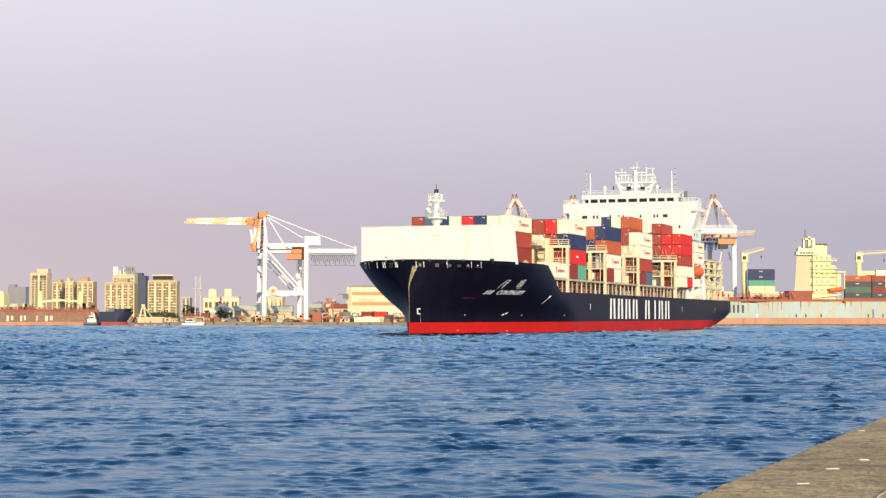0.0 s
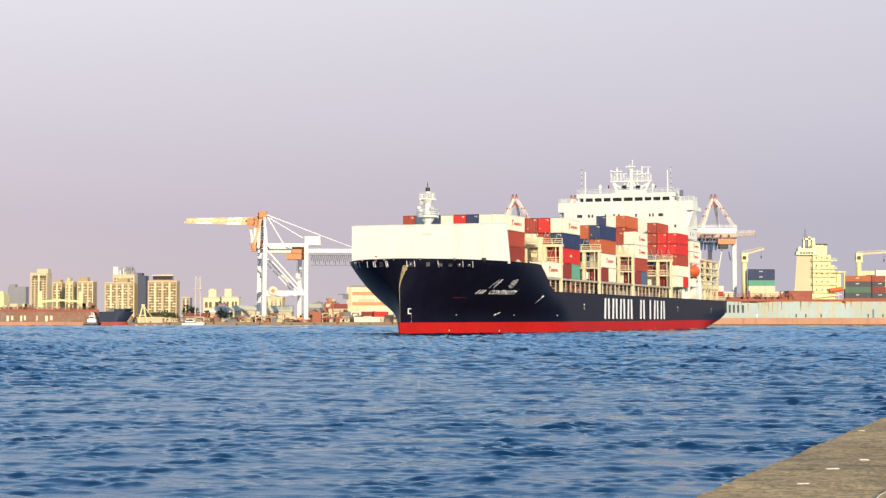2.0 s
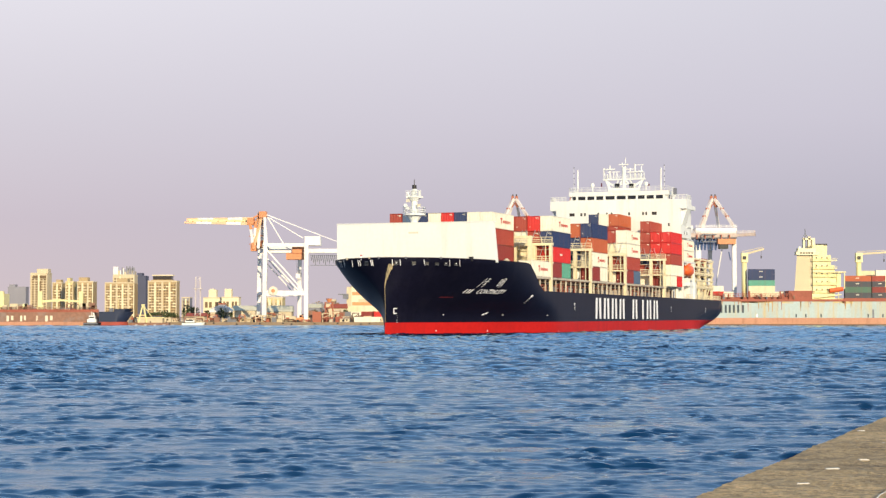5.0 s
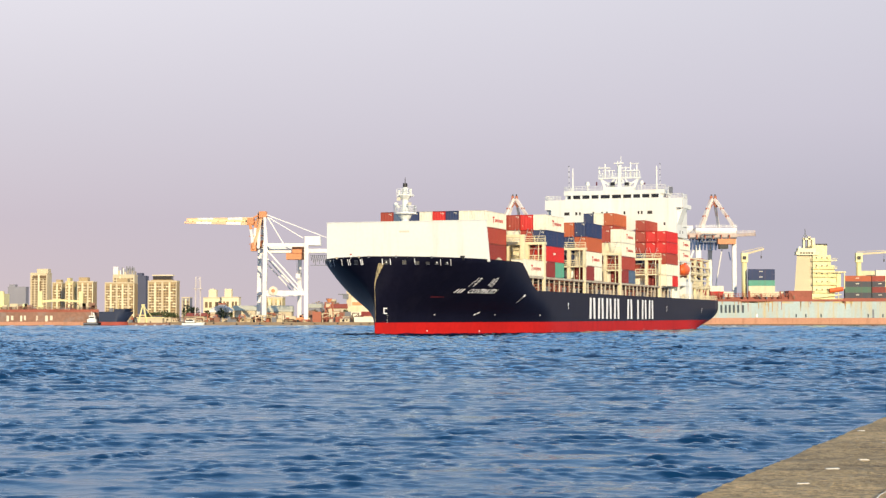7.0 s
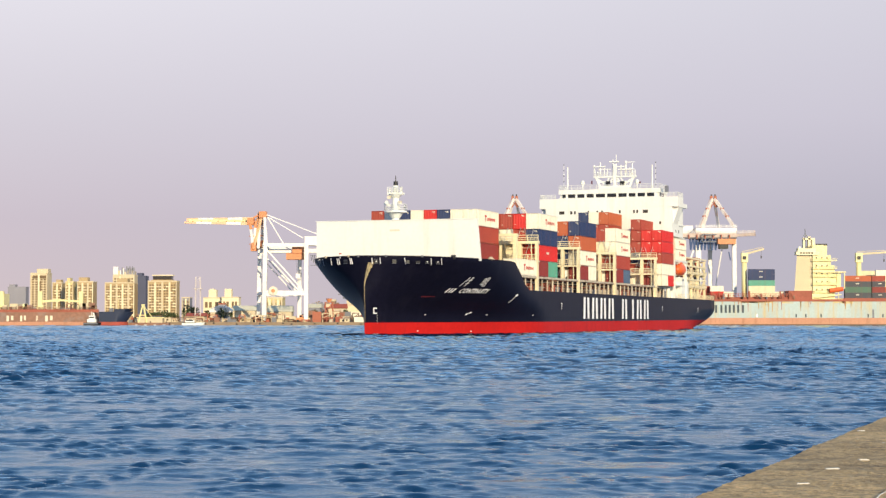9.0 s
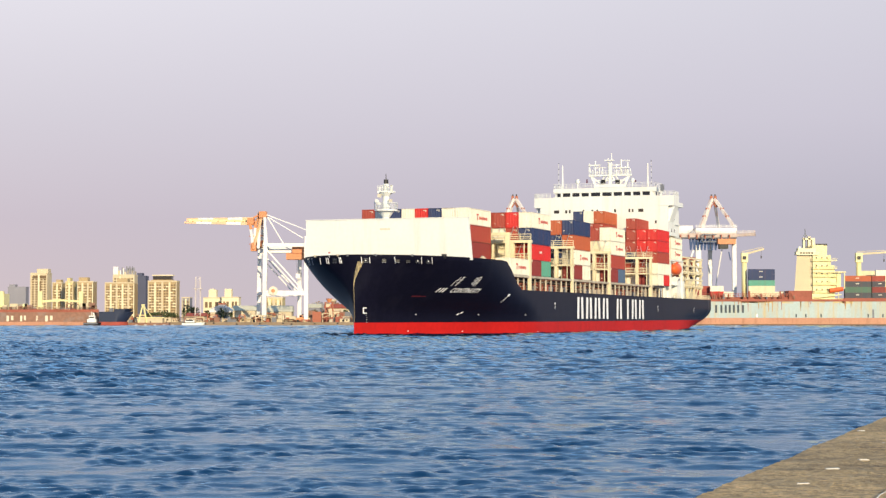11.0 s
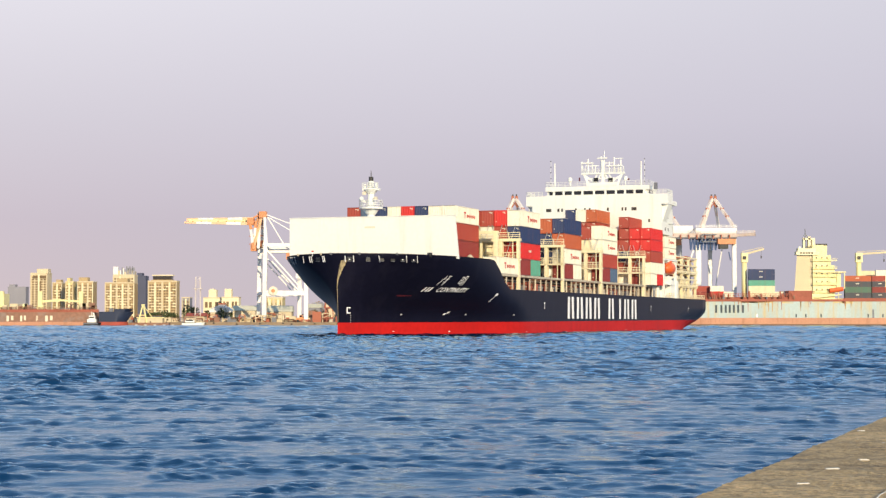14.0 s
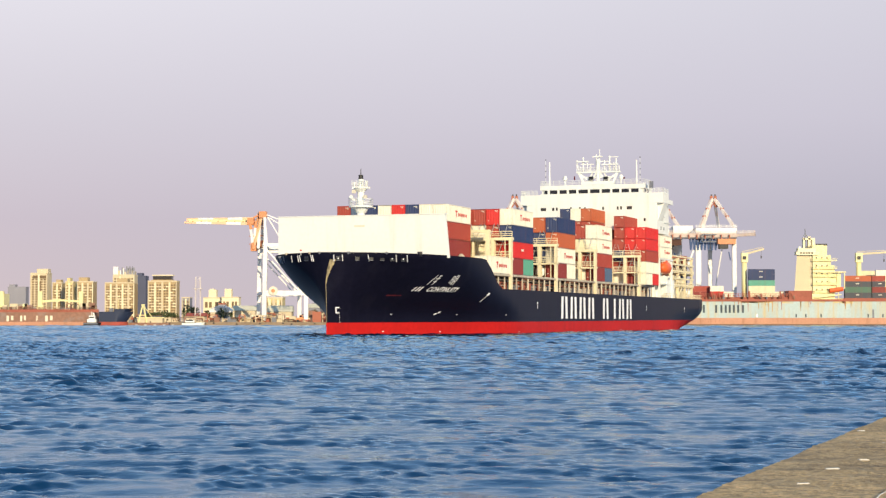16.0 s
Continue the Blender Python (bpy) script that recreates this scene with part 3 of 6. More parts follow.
def ship_marks(hull):
    # brand lettering as plain upright bars
    for x0, step, n in ((-72.9, 6.45, 4), (-103.6, 6.6, 4)):
        for i in range(n):
            x = x0 - i * step
            if n == 4 and x0 < -100 and i == 1:
                rows = [(x - 2.4, x - 3.9, 2.75, 6.95, 2, 3)]
            else:
                rows = [(x, x - 1.5, 2.75, 6.95, 2, 3, -0.25), (x - 3.1, x - 4.6, 2.75, 6.95, 2, 3, 0.25)]
            plate_on_side("lettering_bar", rows, hull, M["letter"], "plain white lettering block")
    # ship's name
    me = text_mesh("CONTINUITY", 1.0, 0.025)
    bm = bmesh.new()
    bm.from_mesh(me)
    bmesh.ops.subdivide_edges(bm, edges=bm.edges, cuts=1)
    for v in bm.verts:
        x, y = v.co.x, v.co.y
        v.co = Vector((NAME_X - x * NAME_W - 0.25 * y, 0, NAME_Z + y))
    part("ship_name", on_side(bm, 0.05), M["letter"], hull, "white slanted lettering reading CONTINUITY")
    plate_on_side("name_bar", [(NAME_X + 2.75, NAME_X + 2.45, NAME_Z, NAME_Z + 0.7, 2, 2, -0.2), (NAME_X + 2.1, NAME_X + 1.8, NAME_Z, NAME_Z + 0.7, 2, 2, -0.2), (NAME_X + 1.55, NAME_X + 1.2, NAME_Z, NAME_Z + 0.7, 2, 2, -0.2)], hull, M["letter"])
    z = NAME_Z + 1.05
    for x, strokes in ((-13.2, [(0.5, 1.45, 0.95, 1.04), (0.75, 1.35, 1.35, 1.44), (0.95, 1.10, 0.0, 1.5), (0.0, 0.13, 0.0, 0.9), (0.2, 0.33, 0.8, 1.5), (0.6, 1.3, 0.45, 0.54)]),
                       (-17.5, [(0.0, 0.11, 0.3, 1.4), (0.45, 0.56, 0.3, 1.4), (0.1, 0.5, 1.3, 1.4), (0.1, 0.5, 0.82, 0.91), (0.1, 0.5, 0.3, 0.4), (0.8, 0.93, 0.0, 1.55), (1.3, 1.43, 0.0, 1.55), (0.9, 1.35, 1.45, 1.55), (0.9, 1.35, 1.0, 1.09), (0.9, 1.35, 0.55, 0.64)])):
        plate_on_side("character_bar", [(x - a - 0.25 * c, x - b - 0.25 * c, z + c, z + d, 2, 3, -0.25 * (d - c)) for a, b, c, d in strokes], hull, M["letter"])
    # pale wear and a sun highlight painted down the stem, a smear at the top
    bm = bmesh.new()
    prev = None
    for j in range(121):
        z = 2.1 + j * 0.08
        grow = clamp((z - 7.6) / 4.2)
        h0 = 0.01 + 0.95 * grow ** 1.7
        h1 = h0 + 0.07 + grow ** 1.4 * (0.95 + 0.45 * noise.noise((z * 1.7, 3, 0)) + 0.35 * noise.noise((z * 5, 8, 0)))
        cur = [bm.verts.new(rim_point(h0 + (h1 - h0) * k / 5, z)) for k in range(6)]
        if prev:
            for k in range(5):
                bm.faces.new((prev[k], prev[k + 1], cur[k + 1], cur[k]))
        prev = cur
    part("stem_wear_glint_plate", bm, M["worn"], hull, "pale wear and painted sun highlight along the stem", smooth=True)
    # load and draught marks
    for X, z in ((-57.63, 5.0), (-141.75, 5.0), (-181.67, 4.9)):
        plate_on_side("draught_mark", [(X + 0.3, X - 0.3, z + 0.45, z + 0.7, 1, 1), (X + 0.12, X - 0.12, z - 0.5, z + 0.45, 1, 1)], hull, M["letter"])
    for X, z in ((-12.0, 3.35), (-27.0, 3.35), (-41.0, 3.35), (-11.0, 0.65), (-24.0, 0.55), (-46.5, 0.4), (-118.5, 0.5)):
        plate_on_side("small_mark", [(X + 0.16, X - 0.16, z - 0.06, z + 0.08, 1, 1)], hull, M["letter"])
    bm = bmesh.new()
    for h0, h1, z0, z1 in ((1.34, 1.50, 3.48, 4.46), (1.50, 1.92, 4.30, 4.46), (1.50, 1.92, 3.48, 3.64)):
        bm.faces.new([bm.verts.new(reach_point(h, z)) for h, z in ((h0, z0), (h1, z0), (h1, z1), (h0, z1))])
    part("bow_mark", bm, M["letter"], hull, "white bulb mark")
    for k in range(4):
        z = 3.2 - 0.36 * k
        bm = bmesh.new()
        bm.faces.new([bm.verts.new(reach_point(h, zz)) for h, zz in ((1.9, z - 0.06), (1.96, z - 0.06), (1.96, z + 0.06), (1.9, z + 0.06))])
        part("draught_figure", bm, M["letter"], hull, "small white draught figure")
    plate_on_side("thruster_mark", [(-21.3, -21.8, 3.3, 3.6, 2, 2, -0.25), (-21.95, -22.45, 3.55, 3.85, 2, 2, -0.25)], hull, M["letter"])
    plate_on_side("anchor_pocket", [(-8.0, -9.6, 6.2, 6.42, 3, 1), (-9.6, -10.6, 6.25, 6.38, 2, 1)], hull, M["faded_mark"])
    plate_on_side("chute_mark", [(-30.0, -30.2, 5.5, 6.6, 2, 4, -1.1), (-30.9, -31.7, 6.55, 6.95, 2, 2, -0.25)], hull, M["letter"])


NAME_X, NAME_Z, NAME_W = -14.2, 7.0, 1.14


def foremast():
    x = -14.9
    mast = part("foremast", bars(((x, 0, 11.3), (x, 0, 25.2), 0.85, 0.48, 12)), M["white"], ship, "white signal mast on the foredeck", smooth=True)
    part("platform", bars(((x, 0, 20.6), (x, 0, 20.9), 1.95, 1.95, 12), ((x, 0, 19.7), (x, 0, 20.6), 0.75, 1.35, 12)), M["white"], mast)
    bm = bmesh.new()
    ring = [(x + 1.9 * math.cos(a), 1.9 * math.sin(a), 20.9) for a in np.linspace(0, 2 * math.pi, 11)]
    railing(bm, ring, 1.1, 1.4)
    part("rail", bm, M["white"], mast)
    part("upper_platform", bars(((x, -1.35, 23.8), (x, 1.45, 23.8), 1.1, 0.35), ((x, 0, 23.0), (x, 0, 23.8), 0.5, 1.2, 10), ((x + 0.4, -0.8, 21.8), (x + 0.4, -1.9, 22.2), 0.3), ((x + .3, 1.1, 24), (x + .3, 1.1, 24.9), 0.25, 0.25, 8), ((x + .3, -1.0, 24), (x + .3, -1.0, 24.7), 0.22, 0.22, 8)), M["white"], mast)
    part("horn", bars(((x + 0.4, -1.2, 22.3), (x + 1.2, -1.2, 22.3), 0.15, 0.35, 8)), M["white"], mast)
    part("ladder", bars(((x - 0.5, 0.3, 11.3), (x - 0.4, 0.3, 24), 0.08), ((x - 0.5, -0.3, 11.3), (x - 0.4, -0.3, 24), 0.08)), M["white"], mast)
    part("lamp_housing", bars(((x, 0, 25.2), (x, 0, 25.9), 0.42, 0.40, 8), ((x, 0, 25.9), (x, 0, 26.9), 0.08, 0.05, 6)), M["black"], mast, "black mast light")
    for y, z in ((1.1, 22.0), (-0.9, 22.9)):
        part("side_lamp", boxes((x + 0.5, x + 1.0, y - 0.25, y + 0.25, z, z + 0.55)), M["cream"], mast)
    bm = bmesh.new()
    railing(bm, [(x + 0.6, -1.3, 24.0), (x + 0.6, 1.4, 24.0)], 0.9, 1.0)
    part("upper_rail", bm, M["white"], mast)
    mast.matrix_basis = pose(0, -0.7, 0)


def stern_house():
    f = -155.6
    house = part("deckhouse", boxes((f - 11, f + 1.15, -15.7, 13.4, 7.7, 22.6), (f - 11, f + 1.15, -15.7, 15.7, 22.6, 29.6)), M["white"], ship, "tall white accommodation block")
    part("bridge_deck", boxes((f - 9, f + 1.2, -17.2, 17.2, 29.6, 30.6)), M["white"], house)
    part("wing_bulwark", boxes((f + 0.9, f + 1.2, -17.2, 17.2, 30.6, 32.0), (f - 4.5, f + 0.9, 16.95, 17.2, 30.6, 32.0), (f - 4.5, f + 0.9, -17.2, -16.95, 30.6, 32.0)), M["white"], house)
    wheel = part("wheelhouse", boxes((f - 8, f + 0.4, -12.6, 12.6, 30.6, 32.2), (f - 8, f + 0.4, -12.6, 12.6, 33.12, 34.2), (f - 8, f - 0.1, -12.3, 12.3, 32.2, 33.12)), M["white"], house)
    ys = [-11.2, -9.3, -7.0, -4.7, -2.1, 0.7, 3.3, 5.7, 8.0, 10.3]
    ws = [1.0, 2.0, 2.0, 2.0, 2.5, 2.5, 2.4, 2.0, 2.0, 2.0]
    for y, w in zip(ys, ws):
        p = part("window", boxes((f - 0.05, f + 0.3, y - w / 2 + 0.12, y + w / 2 - 0.12, 32.27, 33.05)), M["glass"], wheel)
        part("mullion", boxes((f - 0.09, f + 0.38, y + w / 2 - 0.1, y + w / 2 + 0.42, 32.21, 33.11)), M["white"], wheel)
    for s in (-1, 1):
        part("window", boxes((f - 5, f - 1, s * 12.3 - 0.05, s * 12.3 + 0.05, 32.1, 33.3)), M["glass"], wheel)
    for y, w in ((-11.6, 1.3), (-9.2, 0.5), (-8.3, 0.4), (-4.9, 0.4), (-2.7, 0.4), (-1.5, 0.4), (2.9, 0.45), (6.4, 0.4), (7.2, 0.4), (9.2, 1.2)):
        part("porthole", boxes((f + 1.1, f + 1.19, y - w / 2, y + w / 2, 28.2, 28.95)), M["window_dark"], house)
    for z in (25.4, 22.6):
        for y in (-9.2, -4.9, 2.9, 12.8):
            part("porthole", boxes((f + 1.1, f + 1.19, y - 0.22, y + 0.22, z, z + 0.7)), M["window_dark"], house)
    for z in (23.5, 26.5):
        for x in (-158.5, -161.5):
            part("porthole", boxes((x - 0.3, x + 0.3, 15.67, 15.73, z, z + 0.75)), M["window_dark"], house)
        part("side_gallery", boxes((f - 12, f - 6, 15.7, 16.0, z - 1.2, z - 1.05)), M["white"], house)
    for s in (-1, 1):
        bm = bmesh.new()
        ring = [(s * 15.7, 25.6), (s * 17.1, 29.6), (s * 15.7, 29.6)]
        a, b = [[bm.verts.new((x, y, z)) for y, z in ring] for x in (f - 4.5, f)]
        bm.faces.new(a)
        bm.faces.new(b[::-1])
        for i in range(3):
            bm.faces.new((a[i], a[(i + 1) % 3], b[(i + 1) % 3], b[i]))
        part("wing_bracket", bm, M["white"], house)
    for p, q in (((f + 0.3, -12.5), (f + 0.3, 12.5)), ((f + 0.3, 12.5), (f - 7.9, 12.5)), ((f - 7.9, -12.5), (f + 0.3, -12.5))):
        bm = bmesh.new()
        railing(bm, [(*p, 34.2), (*q, 34.2)])
        part("roof_rail", bm, M["white"], house)
    for s in (-1, 1):
        for p, q in (((f + 1.0, s * 13.2), (f + 1.0, s * 17.1)), ((f + 1.0, s * 17.1), (f - 4.4, s * 17.1))):
            bm = bmesh.new()
            railing(bm, [(*p, 32.0), (*q, 32.0)], 1.0, 1.0, 0.05)
            part("wing_rail", bm, M["white"], house)
    # radar mast
    mast = part("radar_mast", bars(((f - 3, 0.7, 34.2), (f - 3, 0.7, 40.5), 0.8, 0.7)), M["white"], house)
    part("mast_platform", bars(((f - 3, -4.6, 37.4), (f - 3, 6.0, 37.4), 0.9, 0.35)), M["white"], mast)
    for ya, za, yb, zb, w in ((-2.6, 34.2, -4.0, 37.4, 0.5), (4.0, 34.2, 5.4, 37.4, 0.5), (-1.6, 34.2, 0.2, 37.2, 0.35), (3.0, 34.2, 1.2, 37.2, 0.35), (-3.5, 36.2, 5.0, 36.2, 0.3), (-4.4, 37.4, -0.2, 34.6, 0.4),
                              (5.8, 37.4, 1.6, 34.6, 0.4), (-0.6, 37.4, -2.4, 34.4, 0.3), (2.0, 37.4, 3.8, 34.4, 0.3), (-4.5, 38.5, -4.5, 40.4, 0.22), (-3.6, 39.3, -0.4, 39.3, 0.2), (3.2, 40.9, 5.6, 40.9, 0.18), (1.2, 39.9, 3.2, 39.9, 0.2)):
        part("mast_strut", bars(((f - 3, ya, za), (f - 3, yb, zb), w)), M["white"], mast)
    part("mast_house", boxes((f - 5, f - 2, -3.2, 4.4, 34.2, 35.2)), M["white"], mast)
    for y, z, r in ((-3.0, 41.0, 0.22), (-4.3, 39.2, 0.12), (-3.7, 38.8, 0.2), (-2.0, 40.0, 0.14), (-1.2, 39.4, 0.15), (2.2, 40.2, 0.2), (5.7, 39.0, 0.16), (0.2, 41.6, 0.16), (1.0, 42.8, 0.12), (3.4, 41.2, 0.25), (5.0, 40.6, 0.22), (4.4, 39.6, 0.14)):
        part("aerial", bars(((f - 3, y, 37.4), (f - 3, y, z), r, r * 0.7, 6)), M["white"], mast)
    for ya, yb, z in ((-4.6, -1.6, 39.8), (1.6, 5.6, 39.0), (-0.6, 1.8, 40.9)):
        part("radar_scanner", boxes((f - 2.8, f - 2.4, ya, yb, z, z + 0.28)), M["white"], mast)
    bm = bmesh.new()
    railing(bm, [(f - 2.6, -4.5, 37.5), (f - 2.6, 5.9, 37.5)], 1.0, 1.0)
    part("rail", bm, M["white"], mast)
    for y, z in ((-0.95, 35.4), (2.6, 35.3)):
        part("radar_motor", boxes((f - 2.9, f - 2.2, y - 0.5, y + 0.5, z, z + 0.95)), M["black"], mast)
    for s, y in ((-1, -10.7), (1, 10.4)):
        pole = part("signal_pole", bars(((f - 1, y, 34.2), (f - 1, y, 39.9), 0.22, 0.14, 8)), M["white"], house)
        for z in (34.9, 36.2, 37.6, 38.9, 40.3):
            part("signal_lamp", boxes((f - 0.9, f - 0.7, y + s * 0.9 - 0.1, y + s * 0.9 + 0.1, z, z + 0.3)), M["crane_grey"], pole)
        part("lamp_stay", bars(((f - 0.8, y + s * 0.9, 34.3), (f - 0.8, y + s * 0.9, 40.6), 0.07)), M["white"], pole)
    for y in (-7.2, 6.4):
        d = part("dome", bars(((f - 2, y, 34.2), (f - 2, y, 35.6), 0.15, 0.15, 8), ((f - 2, y, 35.5), (f - 2, y, 36.0), 0.35, 0.6, 10), ((f - 2, y, 36.0), (f - 2, y, 36.6), 0.6, 0.3, 10)), M["white"], house, smooth=True)
    part("flag", boxes((f - 3.1, f - 3.0, -5.3, -5.0, 35.7, 36.6)), M["faded_mark"], mast, "small dark red flag")
    part("flag", boxes((f - 3.1, f - 3.0, 6.4, 7.1, 35.7, 36.1)), M["faded_mark"], mast, "small dark red flag")
    part("searchlight", boxes((f - 0.5, f + 0.2, 13.7, 14.5, 33.0, 34.7)), M["crane_grey"], house)
    # white blocks beside the house and the funnel casing behind it
    deck = part("side_platform", boxes((f - 13, f + 0.6, 13.4, 16.3, 16.5, 16.85)), M["white"], house)
    for x, y in ((f + 0.2, 15.95), (f - 12.6, 15.95), (f - 4, 13.65), (f - 8, 13.65)):
        part("platform_post", boxes((x - 0.25, x + 0.25, y - 0.25, y + 0.25, 7.7, 16.5)), M["white"], deck)
    part("side_deckhouse", boxes((f - 16, f - 8, 12, 15.9, 7.7, 12.0)), M["white"], house)
    part("funnel", boxes((f - 20, f - 13, -4.0, 4.0, 7.7, 30.0)), M["navy"], house)


def lashing_bridge(x, top, y1=15.2):
    b = part("lashing_bridge", boxes((x - 0.55, x + 0.55, -y1, y1, top - 0.5, top), (x - 0.5, x + 0.5, -y1, y1, 13.0, 13.3)), M["yellow_cream"], ship, "cream-painted steel lashing bridge")
    for y in (-14.8, -11.7, -8.0, -4.0, 0.0, 4.0, 8.0, 11.7, 14.8):
        part("post", boxes((x - 0.5, x + 0.5, y - 0.22, y + 0.22, 7.7, top - 0.5)), M["yellow_cream"], b)
    for y in np.linspace(-y1 + 1.3, y1 - 1.3, 12):
        part("rail_post", boxes((x + 0.35, x + 0.5, y - 0.07, y + 0.07, 10.4, top - 0.5)), M["yellow_cream"], b)
    for z in (14.4, 15.6):
        part("cross_bar", boxes((x - 0.4, x - 0.25, -y1, y1, z, z + 0.12)), M["stanchion"], b)
    for z in (top, 13.3):
        bm = bmesh.new()
        railing(bm, [(x + 0.5, -y1, z), (x + 0.5, y1, z)], 1.05, 2.0, 0.05)
        part("rail", bm, M["yellow_cream"], b)
    for k in range(5):
        y = y1 - 1.2 - k * 2.48
        part("lashing_rod", bars(((x - 0.6, y, 13.3), (x - 0.9, y - 1.9, top + 2.5), 0.08), ((x - 0.6, y - 1.9, 13.3), (x - 0.9, y, top + 2.5), 0.08)), M["tank"], b)


def cargo_deck():
    for x0, x1 in ((-33.2, -60.5), (-66.5, -88.5), (-95, -117), (-123, -154.3)):
        c = part("hatch_coaming", boxes((x1, x0, -12.4, 12.4, 7.7, 10.0)), M["coaming"], ship)
        part("hatch_cover", boxes((x1, x0, -12.9, 12.9, 10.0, 10.42)), M["deck"], c)
    for side in (1, -1):
        part("side_girder", boxes((-154.4, -33.2, side * 14.4 - 0.55, side * 14.4 + 0.55, 10.05, 10.42)), M["stanchion"], ship)
        for i in range(35):
            x = -36.5 - i * 3.45
            part("stanchion", boxes((x - 0.12, x + 0.12, side * 14.5 - 0.1, side * 14.5 + 0.1, 7.7, 10.05)), M["stanchion" if i % 3 else "cream"], ship)
            if i % 3 == 0:
                part("raking_stay", bars(((x - 1.4, side * 13.6, 7.7), (x, side * 14.4, 10.0), 0.16)), M["stanchion"], ship)
    for z, r in ((8.5, 0.09), (9.0, 0.12), (9.5, 0.07)):
        part("pipe", bars(((-38, 13.7, z), (-154, 13.7, z), r, r, 6)), M["rust_red" if z == 9.0 else "stanchion"], ship)
    # vents and lockers along the side deck
    rng = random.Random(5)
    for i in range(44):
        x = -38 - i * 2.7 + rng.uniform(-1, 1)
        part("deck_locker", boxes((x - rng.uniform(0.3, 0.9), x + 0.4, 13.0, 13.9, 7.7, 8.6 + rng.random())), M[rng.choice(("coaming", "rust_red", "stanchion", "crane_grey"))], ship)
    # foredeck support under the first bay
    part("fore_hatch", boxes((-40.6, -27.6, -10.8, 10.2, 11.0, 13.12)), M["beige"], ship)
    fb = part("fore_bridge", boxes((-42.6, -41.6, -12.3, 12.3, 17.6, 18.1)), M["yellow_cream"], ship, "cream lashing frame behind the first bay")
    for y in (-11.9, -8, -4, 0, 4, 8, 11.9):
        part("post", boxes((-42.5, -41.7, y - 0.35, y + 0.35, 7.7, 17.6)), M["yellow_cream"], fb)
    part("fore_vent", bars(((-29.5, 11.4, 11.3), (-29.5, 11.4, 13.0), 0.45, 0.45, 10), ((-29.5, 11.4, 13.0), (-29.5, 11.4, 13.5), 0.7, 0.2, 10)), M["stanchion"], ship, smooth=True)
    part("fore_windlass", boxes((-24, -21.5, 9.5, 11.5, 11.3, 12.6), (-22, -20, -11.5, -9.5, 11.3, 12.6)), M["crane_grey"], ship)
    for x, top in ((-46.0, 16.9), (-74.2, 16.9), (-102.8, 16.9), (-140.6, 17.0)):
        lashing_bridge(x, top)


